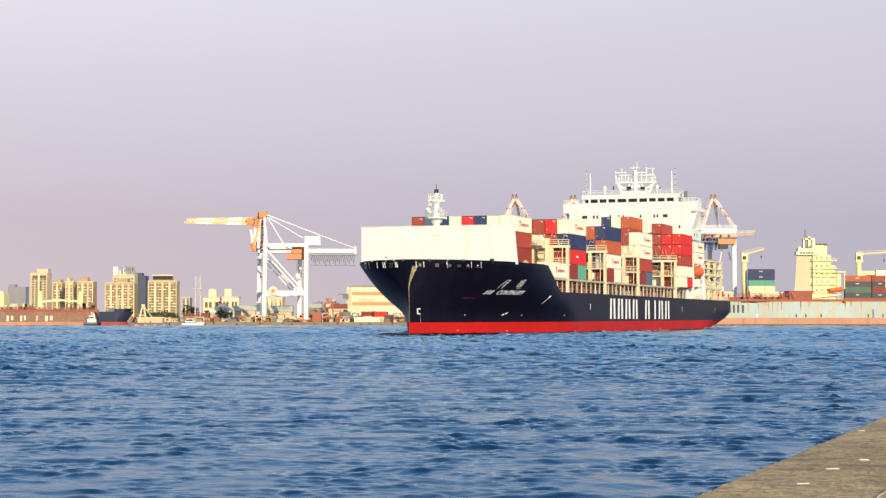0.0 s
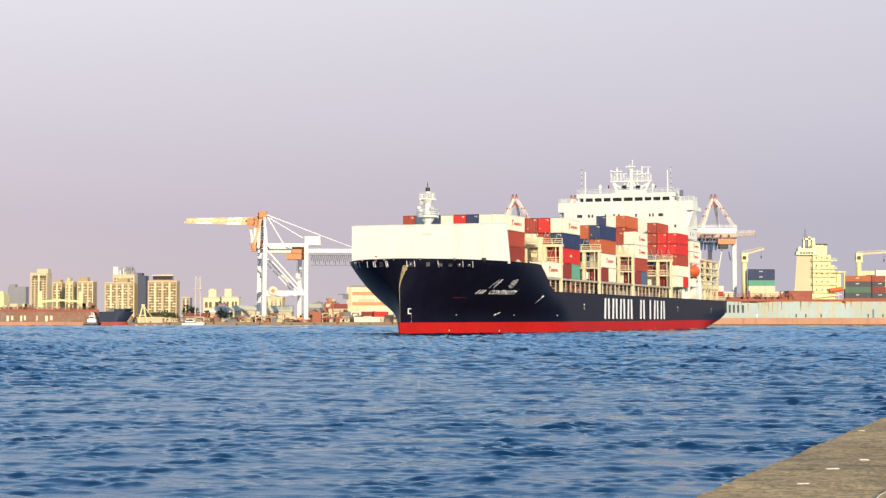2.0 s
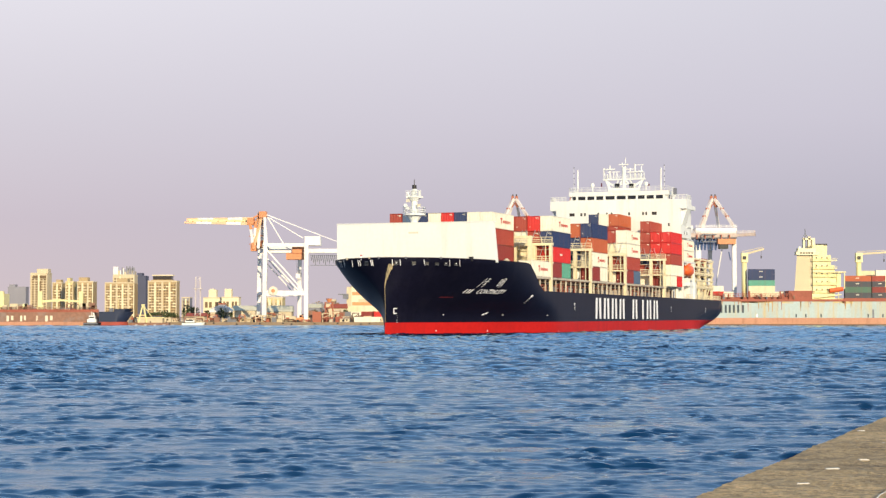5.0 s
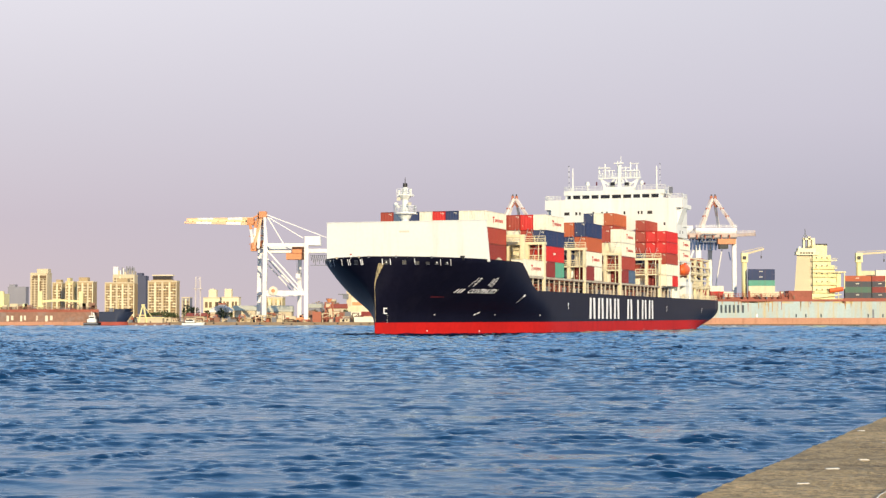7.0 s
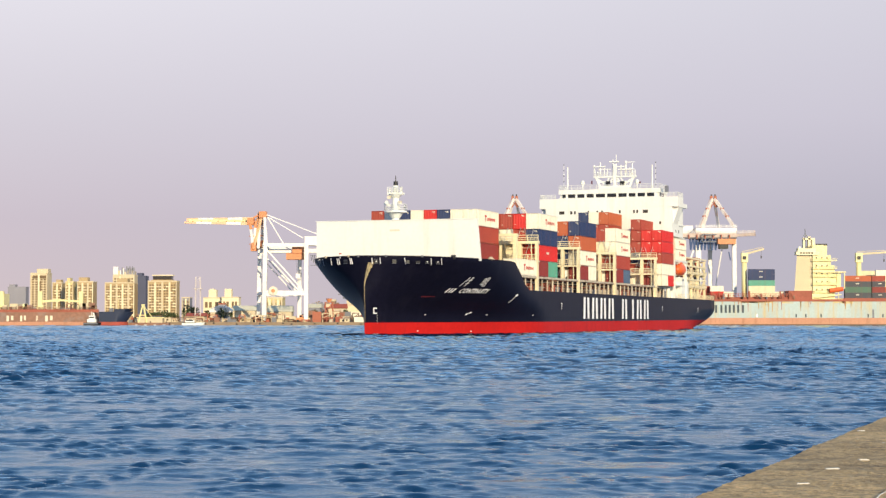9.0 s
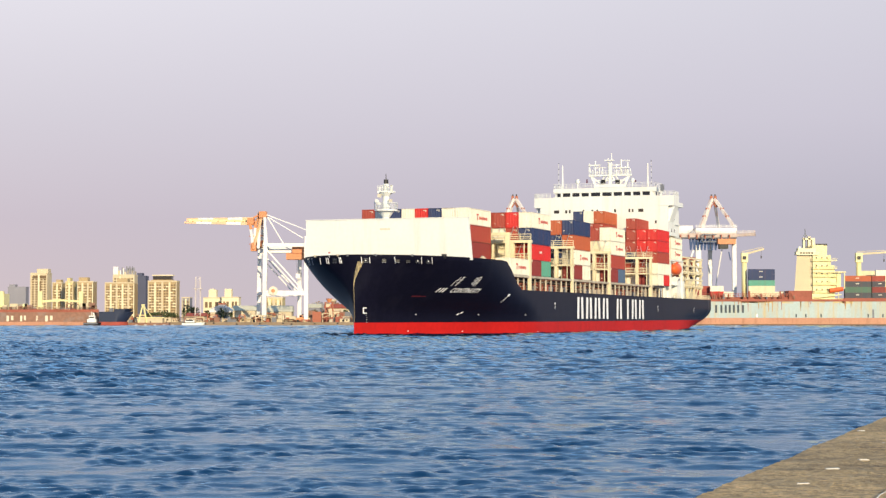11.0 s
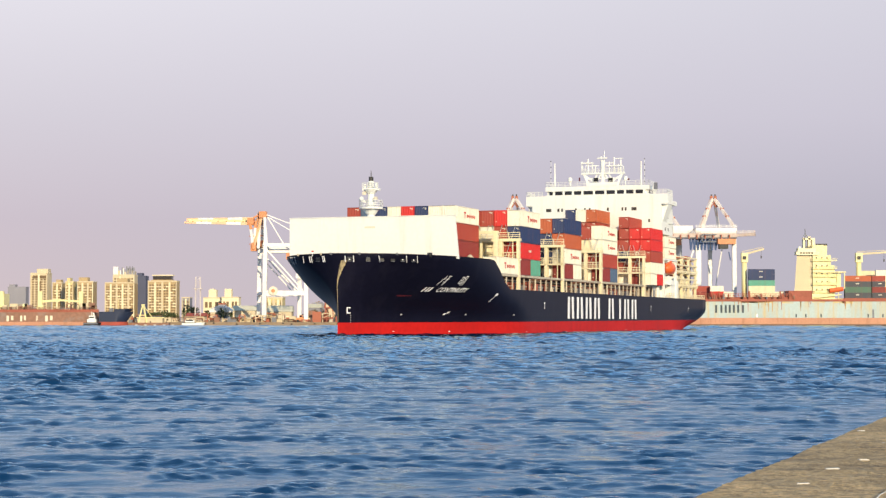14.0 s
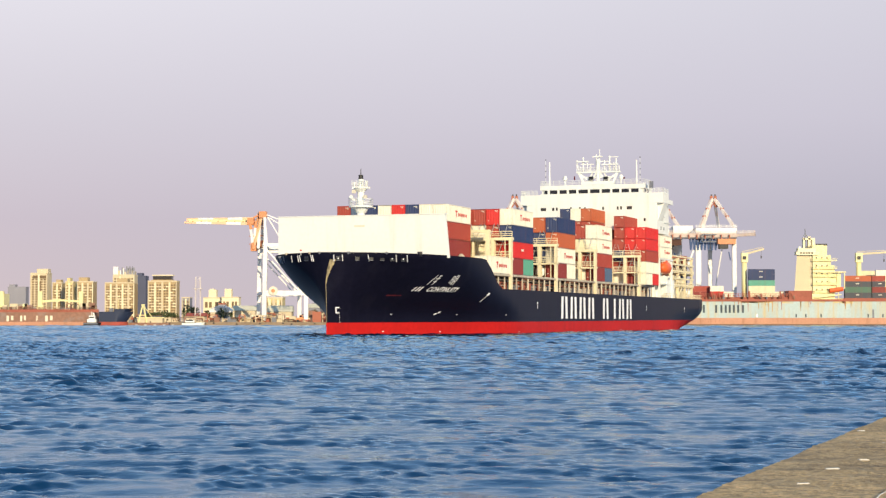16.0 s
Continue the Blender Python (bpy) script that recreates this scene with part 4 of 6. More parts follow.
def after_deck():
    for x in (-174, -182, -190, -198):
        fr = part("cargo_frame", boxes((x - 0.3, x + 0.3, -14.8, 14.8, 17.3, 17.8), (x - 0.3, x + 0.3, -14.8, 14.8, 13.6, 14.0), (x - 0.3, x + 0.3, -14.8, 14.8, 10.4, 10.7)), M["yellow_cream"], ship, "cream steel cargo frame on the after deck")
        for y in np.linspace(-14.4, 14.4, 7):
            part("post", boxes((x - 0.35, x + 0.35, y - 0.28, y + 0.28, 7.7, 17.4)), M["yellow_cream"], fr)
    for y in (14.6, -14.6, 7.0):
        for z in (10.9, 12.5, 14.3, 15.9, 17.9):
            part("girder", boxes((-199, -173, y - 0.2, y + 0.2, z, z + 0.35)), M["yellow_cream"], ship)
        for x in (-174, -182, -190):
            part("brace", bars(((x, y, 7.9), (x - 8, y, 13.7), 0.25), ((x, y, 17.4), (x - 8, y, 14.2), 0.25)), M["yellow_cream"], ship)
    for x0, x1, z0, z1 in ((-178, -175, 11.3, 13.4), (-189, -184, 11.4, 12.6)):
        part("cargo_panel", boxes((x0, x1, 14.2, 14.5, z0, z1)), M["yellow_cream"], ship)
    part("stern_house", boxes((-186, -176, 6, 13.4, 7.7, 10.6), (-197, -191, 8, 13.0, 7.7, 10.2)), M["yellow_cream"], ship)
    part("vent_trunk", boxes((-172.5, -169, 12.6, 15.2, 7.7, 13.0)), M["white"], ship)
    for z in (10.6, 14.0):
        bm = bmesh.new()
        box(bm, -199, -173, 13.6, 14.8, z, z + 0.15)
        railing(bm, [(-173, 14.8, z), (-199, 14.8, z)], 1.1, 2.0, 0.05)
        part("walkway", bm, M["yellow_cream"], ship)
    bm = bmesh.new()
    railing(bm, [(-160, 15.9, 7.7), (-202.6, 15.9, 7.7), (-202.6, -15.9, 7.7)], 1.1, 2.0, 0.05)
    part("deck_rail", bm, M["yellow_cream"], ship)
    part("winch", boxes((-196, -193, 9, 12, 7.7, 9.3), (-186, -184, 11, 13.5, 7.7, 9.0)), M["crane_grey"], ship)
    # lifeboat
    bm = bmesh.new()
    n = 14
    rings = []
    for i in range(n + 1):
        u = i / n * 2 - 1
        r = (1 - abs(u) ** 2.6) ** 0.5 + 0.02
        ring = [bm.verts.new((-162.3 + u * 3.5, 15.75 + 1.3 * r * math.cos(a), 14.75 + 1.5 * r * math.sin(a))) for a in np.linspace(0, 2 * math.pi, 13)[:-1]]
        rings.append(ring)
    for a, b in zip(rings, rings[1:]):
        for j in range(12):
            bm.faces.new((a[j], a[(j + 1) % 12], b[(j + 1) % 12], b[j]))
    bm.faces.new(rings[0])
    bm.faces.new(rings[-1][::-1])
    boat = part("lifeboat", bm, M["orange"], ship, "orange enclosed lifeboat in white davits", smooth=True)
    part("boat_canopy", boxes((-162.6, -161.0, 15.2, 16.4, 15.7, 16.45)), M["orange"], boat)
    for x in (-159.6, -165.2):
        part("davit", bars(((x, 14.0, 11), (x, 14.0, 16.3), 0.4), ((x, 14.0, 16.2), (x, 16.4, 16.3), 0.3), ((x, 15.8, 16.2), (x, 15.8, 15.4), 0.1), ((x, 14.0, 12.2), (x, 16.4, 12.8), 0.35)), M["white"], ship)
    part("boat_deck", boxes((-170, -158, 12, 16.1, 10.8, 11.05)), M["white"], ship)


hull = ship_hull()
ship_marks(hull)
foremast()
stern_house()
cargo_deck()
after_deck()
SHIP_THINGS = [(ship, Matrix.Identity(4))]


def bow_wave():
    """The low heap of water that the stem pushes aside; its foam-free face stands in for the bow's dark reflection."""
    bm = bmesh.new()
    n, k = 26, 8
    for side in (-1, 1):
        rows = []
        for i in range(n + 1):
            u = i / n
            cx, cy = 1.6 - 10 * u, side * (0.3 + 8.5 * u ** 0.85)
            h = (0.30 if side < 0 else 0.16) * math.sin(math.pi * (0.12 + 0.88 * u)) * (1 - 0.35 * u) + 0.05 * math.sin(u * 23)
            rows.append([bm.verts.new((cx + (j / k - 0.5) * 1.7, cy + side * (j / k - 0.5) * 0.9, WATER_Z - 0.12 + h * math.sin(math.pi * j / k) ** 1.5)) for j in range(k + 1)])
        for a, b in zip(rows, rows[1:]):
            for j in range(k):
                bm.faces.new((a[j], b[j], b[j + 1], a[j + 1]))
    ob = new("bow_wave", finish(bm, "bow_wave", M["water"], smooth=True))
    tagged(ob, "low bow wave shaped to give the bow's dark reflection", "wave")
    SHIP_THINGS.append((ob, Matrix.Identity(4)))


bow_wave()

# ---- containers on the ship ----
BOX_COLORS = {
    "white": (0.80, 0.76, 0.62), "cream": (0.74, 0.66, 0.44), "red": (0.58, 0.022, 0.018), "brick": (0.34, 0.05, 0.03), "maroon": (0.23, 0.03, 0.025),
    "navy": (0.018, 0.036, 0.11), "blue": (0.07, 0.12, 0.20), "orange": (0.44, 0.10, 0.035), "green": (0.10, 0.34, 0.24), "grey": (0.055, 0.06, 0.075), "moss": (0.07, 0.15, 0.10),
}
BOX_WORDS = {"white": "off-white", "cream": "cream", "red": "bright red", "brick": "brick red", "maroon": "maroon", "navy": "navy blue", "blue": "slate blue", "orange": "rusty orange", "green": "sea green", "grey": "dark grey", "moss": "dull green"}
BOX_MATS = {k: paint(k + "_container_paint", c, 0.5, grain=0.16, scale=0.9, stain=RUST, stain_amount=0.30, streak=True) for k, c in BOX_COLORS.items()}
BOX_MESH = {}


def corrugated(bm, p, along, out, length, height, pitch=0.28, depth=0.036):
    """A ribbed steel panel: p its lower start, along its direction, out the outward normal."""
    n = max(4, int(length / pitch))
    prev = None
    for i in range(n * 4 + 1):
        s = i / (n * 4) * length
        d = (0, 0, -depth, -depth)[i % 4]
        q = p + along * s + out * d
        cur = (bm.verts.new(q), bm.verts.new(q + Vector((0, 0, height))))
        if prev:
            bm.faces.new((prev[0], cur[0], cur[1], prev[1]))
        prev = cur


def container_meshes(color, length, height):
    key = (color, length, height)
    if key in BOX_MESH:
        return BOX_MESH[key]
    L, W, H = length, 2.438, height
    bm = bmesh.new()
    for y, sgn in ((W / 2 - 0.03, 1), (-W / 2 + 0.03, -1)):
        corrugated(bm, Vector((-L / 2 + 0.15, y, 0.15)), Vector((1, 0, 0)), Vector((0, sgn, 0)), L - 0.3, H - 0.27)
    corrugated(bm, Vector((L / 2 - 0.04, -W / 2 + 0.15, 0.15)), Vector((0, 1, 0)), Vector((1, 0, 0)), W - 0.3, H - 0.27)
    box(bm, -L / 2 + 0.02, L / 2 - 0.02, -W / 2 + 0.02, W / 2 - 0.02, H - 0.10, H - 0.03)
    body = finish(bm, "shipping_container", BOX_MATS[color])
    bm = bmesh.new()
    for x in (-L / 2 + 0.08, L / 2 - 0.08):
        for y in (-W / 2 + 0.07, W / 2 - 0.07):
            box(bm, x - 0.08, x + 0.08, y - 0.07, y + 0.07, 0.0, H)
        for z in (0.075, H - 0.06):
            box(bm, x - 0.06, x + 0.06, -W / 2 + 0.14, W / 2 - 0.14, z - 0.06, z + 0.055)
    for y in (-W / 2 + 0.05, W / 2 - 0.05):
        for z in (0.075, H - 0.06):
            box(bm, -L / 2 + 0.16, L / 2 - 0.16, y - 0.05, y + 0.05, z - 0.06, z + 0.055)
    frame_me = finish(bm, "frame", BOX_MATS[color])
    door = finish(boxes((-L / 2 + 0.02, -L / 2 + 0.08, 0.01, W / 2 - 0.15, 0.15, H - 0.12)), "door", BOX_MATS[color])
    rod = finish(bars(((-L / 2, 0, 0.12), (-L / 2, 0, H - 0.1), 0.04)), "lock_rod", BOX_MATS[color])
    BOX_MESH[key] = (body, frame_me, door, rod)
    return BOX_MESH[key]


# a trade mark on a long side, as plain bars: the shapes of one mark by colour
LOGO = {
    "red": [boxes((0.2, 0.45, 0, 0.02, 0.9, 1.74)), boxes((-0.2, 0.85, 0, 0.02, 1.75, 2.0))] + [boxes((-1.0 - i * 0.66, -0.6 - i * 0.66, 0, 0.02, 1.05 + 0.1 * (i % 2), 1.6)) for i in range(7)],
    "white": [boxes((-0.2 - i * 0.55, 0.2 - i * 0.55, 0, 0.02, 1.3, 1.7)) for i in range(3)],
}
LOGO = {k: [finish(bm, "mark_bar", BOX_MATS[k]) for bm in v] for k, v in LOGO.items()}
# small white container codes on the end panel, as plain bars
CODES = [finish(boxes((-0.01, 0.015, *r)), "code_bar", BOX_MATS["white"]) for r in ((0.3, 0.9, 2.2, 2.29), (0.6, 0.9, 2.02, 2.09), (-0.9, -0.7, 0.5, 0.62))]


def container(color, length, m, height=2.87, where="stacked on the ship's deck", group="containers on the ship", logo=None, flip=False):
    body, fr, door, rod = container_meshes(color, length, height)
    ob = new("shipping_container", body)
    ob.matrix_basis = m @ (pose(0, 0, 0, 0, 0, 180) if flip else Matrix.Identity(4))
    feet = "forty" if length > 8 else "twenty"
    tagged(ob, f"{BOX_WORDS[color]} ribbed {feet}-foot steel container {where}", "container", group)
    shared("frame", fr, ob)
    for y in (0, 0.01 - 2.438 / 2 + 0.14):
        leaf = shared("door", door, ob, pose(0, y, 0))
        for r in (0.3, 0.75):
            shared("lock_rod", rod, leaf, pose(0, r, 0))
    if color not in ("white", "cream"):
        for me in CODES:
            shared("code_bar", me, ob, pose(length / 2, 0, height - 2.6), "small white code bar")
    for me in LOGO[logo] if logo else ():
        shared("mark_bar", me, ob, pose(0.9 if length > 8 else 0, 1.2, 0), "plain trade-mark bar")
    return ob


def stow(color, x_front, y_port, z, length=12.19, height=2.87, logo=None):
    m = pose(x_front - length / 2, y_port - 1.24, z)
    SHIP_THINGS.append((container(color, length, m, height, logo=logo), m))


def bay(x, y_port, base, pitch, columns):
    """columns: from the port side inwards, each a list of colours from the deck up; a pair makes two short boxes."""
    for j, col in enumerate(columns):
        for k, c in enumerate(col):
            if c is None:
                continue
            y, z = y_port - 2.48 * j, base + pitch * k
            if isinstance(c, tuple):
                stow(c[0], x, y, z, 6.06, pitch - 0.03)
                stow(c[1], x - 6.13, y, z, 6.06, pitch - 0.03)
            else:
                name, _, mark = c.partition("+")
                stow(name, x, y, z, 12.19, pitch - 0.03, mark or None)


bay(-28.0, 9.4, 13.15, 2.9, [["maroon", "brick", "white+red"], ["brick", "maroon", "white"], ["red", "brick", "navy"], ["brick", "white", "red"], ["white", "brick", "white"], ["maroon", "navy", "navy"], ["blue", "brick", "blue"], ["brick", "maroon", "brick"]])
bay(-33.4, 14.9, 10.45, 2.9, [["white+red"]])
bay(-47.0, 14.9, 10.45, 2.9, [[("maroon", "green"), "red+white", "navy", "white+red"], ["white", "brick", "brick", "red"], ["white+red", "cream", "white", "brick"], ["white", "cream", "cream", "brick"], ["brick", "navy", "brick"], ["maroon", "brick", "white"]])
bay(-75.3, 14.9, 10.45, 2.9, [[("maroon", "white"), "white+red", "orange", "navy"], [None, "navy", "navy", "orange"], ["brick", "white", "brick", "brick"], ["maroon", "blue", "white", "brick"], ["white", "brick", "navy"]])
bay(-104.0, 14.9, 10.45, 2.9, [[("maroon", "blue"), "brick", "white+red", "white+red"], ["white", "brick", "cream", "brick"], ["white", "orange", "brick", "maroon"], ["cream", "maroon", "white", "brick"], ["blue", "brick", "brick"]])
bay(-142.0, 16.1, 10.45, 2.59, [[("white", "red"), "white", "brick", "red", "red"], ["maroon", "brick", "brick", "red", "red"], ["white", "brick", "navy", "brick", "brick", "brick"], ["cream", "brick", "maroon", "brick"],
                                ["white", "maroon", "brick", "orange", "brick"]])
bay(-142.0, 3.45, 10.45, 2.9, [["brick", "white", "maroon", "brick", "brick", "orange"], ["cream", "brick", "white", "navy", "brick", "white"], ["maroon", "blue", "brick", "white", "navy", "navy"]])


def tank_container(x, y, z):
    t = thing("tank_container", "white tank container in an open steel frame on deck", "container", pose(x, y, z), "containers on the ship")
    part("tank", bars(((-2.7, 0, 1.35), (2.7, 0, 1.35), 1.1, 1.1, 18), ((2.7, 0, 1.35), (2.95, 0, 1.35), 1.1, 0.6, 18), ((-2.95, 0, 1.35), (-2.7, 0, 1.35), 0.6, 1.1, 18)), M["white"], t, smooth=False)
    for sx in (-2.97, 2.97):
        part("end_frame", bars(((sx, -1.15, 0), (sx, -1.15, 2.6), 0.14), ((sx, 1.15, 0), (sx, 1.15, 2.6), 0.14), ((sx, -1.15, 2.55), (sx, 1.15, 2.55), 0.12), ((sx, -1.15, 0.08), (sx, 1.15, 0.08), 0.12), ((sx, -1.15, 0.1), (sx, 1.15, 2.5), 0.08)), M["cream"], t)
    for y0 in (-1.15, 1.15):
        part("side_rail", bars(((-2.97, y0, 0.08), (2.97, y0, 0.08), 0.12), ((-2.97, y0, 2.55), (2.97, y0, 2.55), 0.1)), M["cream"], t)
    part("manhole", bars(((0, 0, 2.4), (0, 0, 2.62), 0.3, 0.3, 10)), M["crane_grey"], t)
    SHIP_THINGS.append((t, pose(x, y, z)))


for k in range(2):
    stow("white", -155.4, 16.25, 16.87 + 2.64 * k, 12.19, 2.6, "red")
# short boxes inside the frames of the after deck
for x, tiers in ((-174.9, ("brick", "orange")), (-183.0, ("white", "maroon")), (-191.0, ("navy", "grey", "orange"))):
    for k, c in enumerate(tiers):
        stow(c, x, 13.55, 10.9 + 2.59 * k, 6.06, 2.56)
tank_container(-78.4, 11.18, 10.45)
stow("white", -81.5, 12.42, 10.45, 6.06, 2.6)


# ---- the pale blue feeder ship moored on the far side ----
def feeder_ship():
    y0 = 838.0
    s = thing("moored_ship", "moored pale blue container ship with rust streaks and yellow house", "ship", pose(0, y0, 0))
    x0, x1 = 78.69, 263.00
    top = 11.51

    def side(z0, z1, rows):
        bm = bmesh.new()
        xs = np.linspace(0, 1, 41)
        cols = []
        for u in xs:
            col = []
            for j in range(rows + 1):
                z = z0 + (z1 - z0) * j / rows
                rake = 6 * z / top
                x = (x0 - rake) + (x1 - x0 + rake) * u
                h = 12 * min(1, (u / 0.16 + 0.001)) ** (0.55 - 0.25 * z / top) if u < 0.16 else 12
                col.append((bm.verts.new((x, -h + 12, z)), bm.verts.new((x, h + 12, z))))
            cols.append(col)
        for a, b in zip(cols, cols[1:]):
            for j in range(rows):
                for k in (0, 1):
                    bm.faces.new((a[j][k], b[j][k], b[j + 1][k], a[j + 1][k]))
        e = cols[-1]
        for j in range(rows):
            bm.faces.new((e[j][0], e[j][1], e[j + 1][1], e[j + 1][0]))
        t = [c[-1] for c in cols]
        for a, b in zip(t, t[1:]):
            bm.faces.new((a[0], b[0], b[1], a[1]))
        return bm

    hull2 = part("hull", side(3.67, top, 5), M["pale_blue"], s, "pale blue hull with yellow rust streaks")
    part("boot_topping", side(-2, 3.67, 2), M["rust_boot"], s, "faded orange-red waterline band")
    part("sheer_strake", boxes((x0 + 14, x1, -0.12, 0.05, 11.25, 11.64)), M["rust_red"], s)
    part("dark_waterline_strip", boxes((x0 + 14, x1, -0.05, 0.03, -0.6, 0.75)), M["coaming"], s, "dark line at the waterline")
    rng = random.Random(23)
    for i in range(46):
        x, w, d = rng.uniform(x0 + 16, x1 - 2), rng.uniform(0.15, 0.6), rng.uniform(1.0, 5.5)
        bm = bmesh.new()
        low = [bm.verts.new((x + w * (0.5 + 0.25 * k), -0.03, 11.25 - d)) for k in (-1, 1)]
        high = [bm.verts.new((x + w * (0.5 + 0.5 * k), -0.03, 11.25)) for k in (1, -1)]
        bm.faces.new(low + high)
        part("rust_run", bm, M["rust_run" if i % 3 else "rust_red"], hull2)
    for i in range(16):
        x, w, h = rng.uniform(x0 + 18, x1 - 12), rng.uniform(2, 9), rng.uniform(0.3, 1.0)
        part("rubbed_patch", boxes((x, x + w, -0.02, 0.02, 11.2 - h, 11.25)), M["buff"], hull2)
    # brand lettering as plain bars
    for xa, xb in ((117.64, 120.78), (125.49, 128.88), (129.93, 130.71), (131.76, 134.64), (135.68, 138.82)):
        rows = [(xa, xa + 0.95, -0.12, 0.0, 6.02, 9.68)]
        if xb - xa > 1.6:
            rows.append((xb - 0.95, xb, -0.12, 0.0, 6.02, 9.68))
        part("lettering_bar", boxes(*rows), M["dark_letter"], hull2, "plain dark lettering block")
    for x in (144.83, 162.87, 167.32, 174.37, 196.07, 202.87):
        part("draught_mark", boxes((x - 0.3, x + 0.3, -0.1, 0, 3.93, 5.50)), M["dark_letter"] if x > 150 else M["letter"], hull2)
    x = 198.43
    part("pilot_door", boxes((x - 0.4, x + 0.4, -0.15, 0, 3.67, 7.59)), M["crane_grey"], hull2)
    part("bulwark_rail", boxes((x0 + 14, x1, 0.1, 0.4, top, 12.30)), M["rust_red"], s)
    # house: tapered front tower, its shade painted as beige, and stepped side
    bm = bmesh.new()
    for v, x in zip(box(bm, 162.4, 170.98, 2, 22, top, 32.7), (162.2, 170.98, 166.6, 170.98, 163.8, 170.98, 168.2, 170.98)):
        v.co.x = x
    h = part("deckhouse", bm, M["beige"], s, "house front with its shade painted as beige")
    part("house_side", boxes((170.98, 179.34, 1.2, 22, top, 32.69), (179.34, 181.17, 2, 20, top, 27.98), (181.17, 184.05, 2, 20, 17.00, 24.32), (170.98, 176.20, 2, 20, 32.69, 37.39)), M["yellow"], h, "yellow stepped side")
    for z in (30.07, 26.41, 22.75, 19.09, 15.43):
        part("gallery", boxes((170.71, 181.96, 0.2, 1.4, z - 0.15, z + 0.15)), M["yellow"], h)
        bm = bmesh.new()
        railing(bm, [(170.71, 0.25, z + 0.15), (181.96, 0.25, z + 0.15)], 1.0, 1.8, 0.05)
        part("rail", bm, M["yellow"], h)
        for x in (172.4, 174.9, 177.3):
            part("side_window", boxes((x, x + 0.55, 1.1, 1.22, z + 1.0, z + 1.75)), M["window_dark"], h)
    part("side_door", boxes((178.0, 178.8, 1.1, 1.22, 19.24, 21.2), (172.0, 172.8, 1.1, 1.22, 26.56, 28.5)), M["beige"], h)
    part("boat_deck", boxes((170.9, 186.0, 0.0, 8, 24.6, 25.1)), M["yellow"], h)
    part("boat_deck_post", bars(((185.4, 0.4, 17.0), (185.4, 0.4, 24.6), 0.35), ((182.6, 0.4, top), (182.6, 0.4, 24.6), 0.3)), M["yellow"], h)
    part("bridge", boxes((163.3, 173.8, 0.5, 5, 32.71, 34.26), (164.18, 172.6, 1.5, 6, 34.26, 35.83)), M["yellow_cream"], h)
    for i in range(5):
        x = 164.96 + i * 1.3
        part("bridge_window", boxes((x, x + 0.9, 0.4, 0.55, 33.34, 34.00)), M["window_dark"], h)
    part("funnel", boxes((173.85, 178.56, 6, 14, 32.69, 37.92)), M["yellow"], h)
    part("funnel_top", boxes((173.72, 178.69, 5.8, 14.2, 37.39, 38.18)), M["black"], h)
    part("mast", bars(((168.88, 8, 35.83), (168.88, 8, 45.24), 0.35, 0.2, 6), ((168.10, 8, 42.10), (169.93, 8, 42.10), 0.5)), M["crane_grey"], h)
    part("mast_post", boxes((167.58, 168.36, 6, 9, 34.26, 41.05), (169.93, 170.98, 6, 9, 34.26, 41.58), (171.76, 173.07, 6, 9, 34.26, 40.01), (167.84, 173.07, 6, 9, 40.01, 40.79)), M["yellow_cream"], h)
    part("dome", bars(((165.75, 6, 34.78), (165.75, 6, 36.87), 0.9, 0.6, 10)), M["white"], h)
    part("lifeboat", bars(((178.30, 0, 16.22), (184.57, 0, 17.00), 1.1, 1.0, 10)), M["orange"], h, "orange lifeboat")
    part("accommodation_ladder", bars(((171.50, -0.3, 13.08), (183.79, -0.3, 14.39), 0.8, 0.4)), M["yellow"], h)
    part("deck_gear", boxes((170.45, 172.28, 0.5, 3, top, 14.91), (174.64, 184.57, 0.6, 2, top, 12.56)), M["yellow"], h)
    part("raised_deck", boxes((159.73, 171.76, 1, 23, top, 16.22)), M["rust_red"], s, "rusty red raised deck")
    part("hatch", boxes((80.00, 159.73, 2, 22, top, 13.34), (184.57, 260.38, 2, 22, top, 12.82)), M["rust_red"], s)
    rng = random.Random(11)
    for i in range(34):
        x = rng.uniform(117.90, 162.35)
        w = rng.uniform(0.2, 0.9)
        part("deck_fitting", boxes((x, x + w, 0.6, 1.6, top, top + rng.uniform(1.2, 4.6))), M[rng.choice(("rust_red", "rust_red", "crane_grey", "rust_hull"))], s)
    bm = bmesh.new()
    railing(bm, [(119.21, 0.5, 13.34), (161.04, 0.5, 13.34)], 1.6, 2.5, 0.08)
    part("rail", bm, M["rust_red"], s)
    # cargo cranes
    for x, xt, zt in ((140.39, 149.54, 35.83), (193.72, 206.79, 34.26)):
        c = part("deck_crane", bars(((x, 8, top), (x, 8, 30.07), 1.35, 1.2, 12)), M["yellow"], s, "yellow cargo crane with lowered jib", smooth=True)
        part("crane_house", boxes((x - 1.4, x + 1.6, 6.6, 9.4, 29.55, 34.00)), M["yellow"], c)
        part("jib", bars(((x + 0.5, 7.6, 33.47), (xt, 7.6, zt), 0.5, 0.9), ((x + 0.5, 8.6, 33.47), (xt, 8.6, zt), 0.5, 0.9), ((x - 1, 8, 34.52), (xt, 8, zt + 1.0), 0.2)), M["beige"], c)
        for k in range(5):
            u, v = k / 5, (k + 1) / 5
            part("jib_lacing", bars(((x + 0.5 + (xt - x - 0.5) * u, 7.5, 33.47 + (zt - 33.47) * u), (x + 0.5 + (xt - x - 0.5) * v, 8.7, 33.47 + (zt - 33.47) * v + 0.3), 0.22)), M["crane_grey"], c)
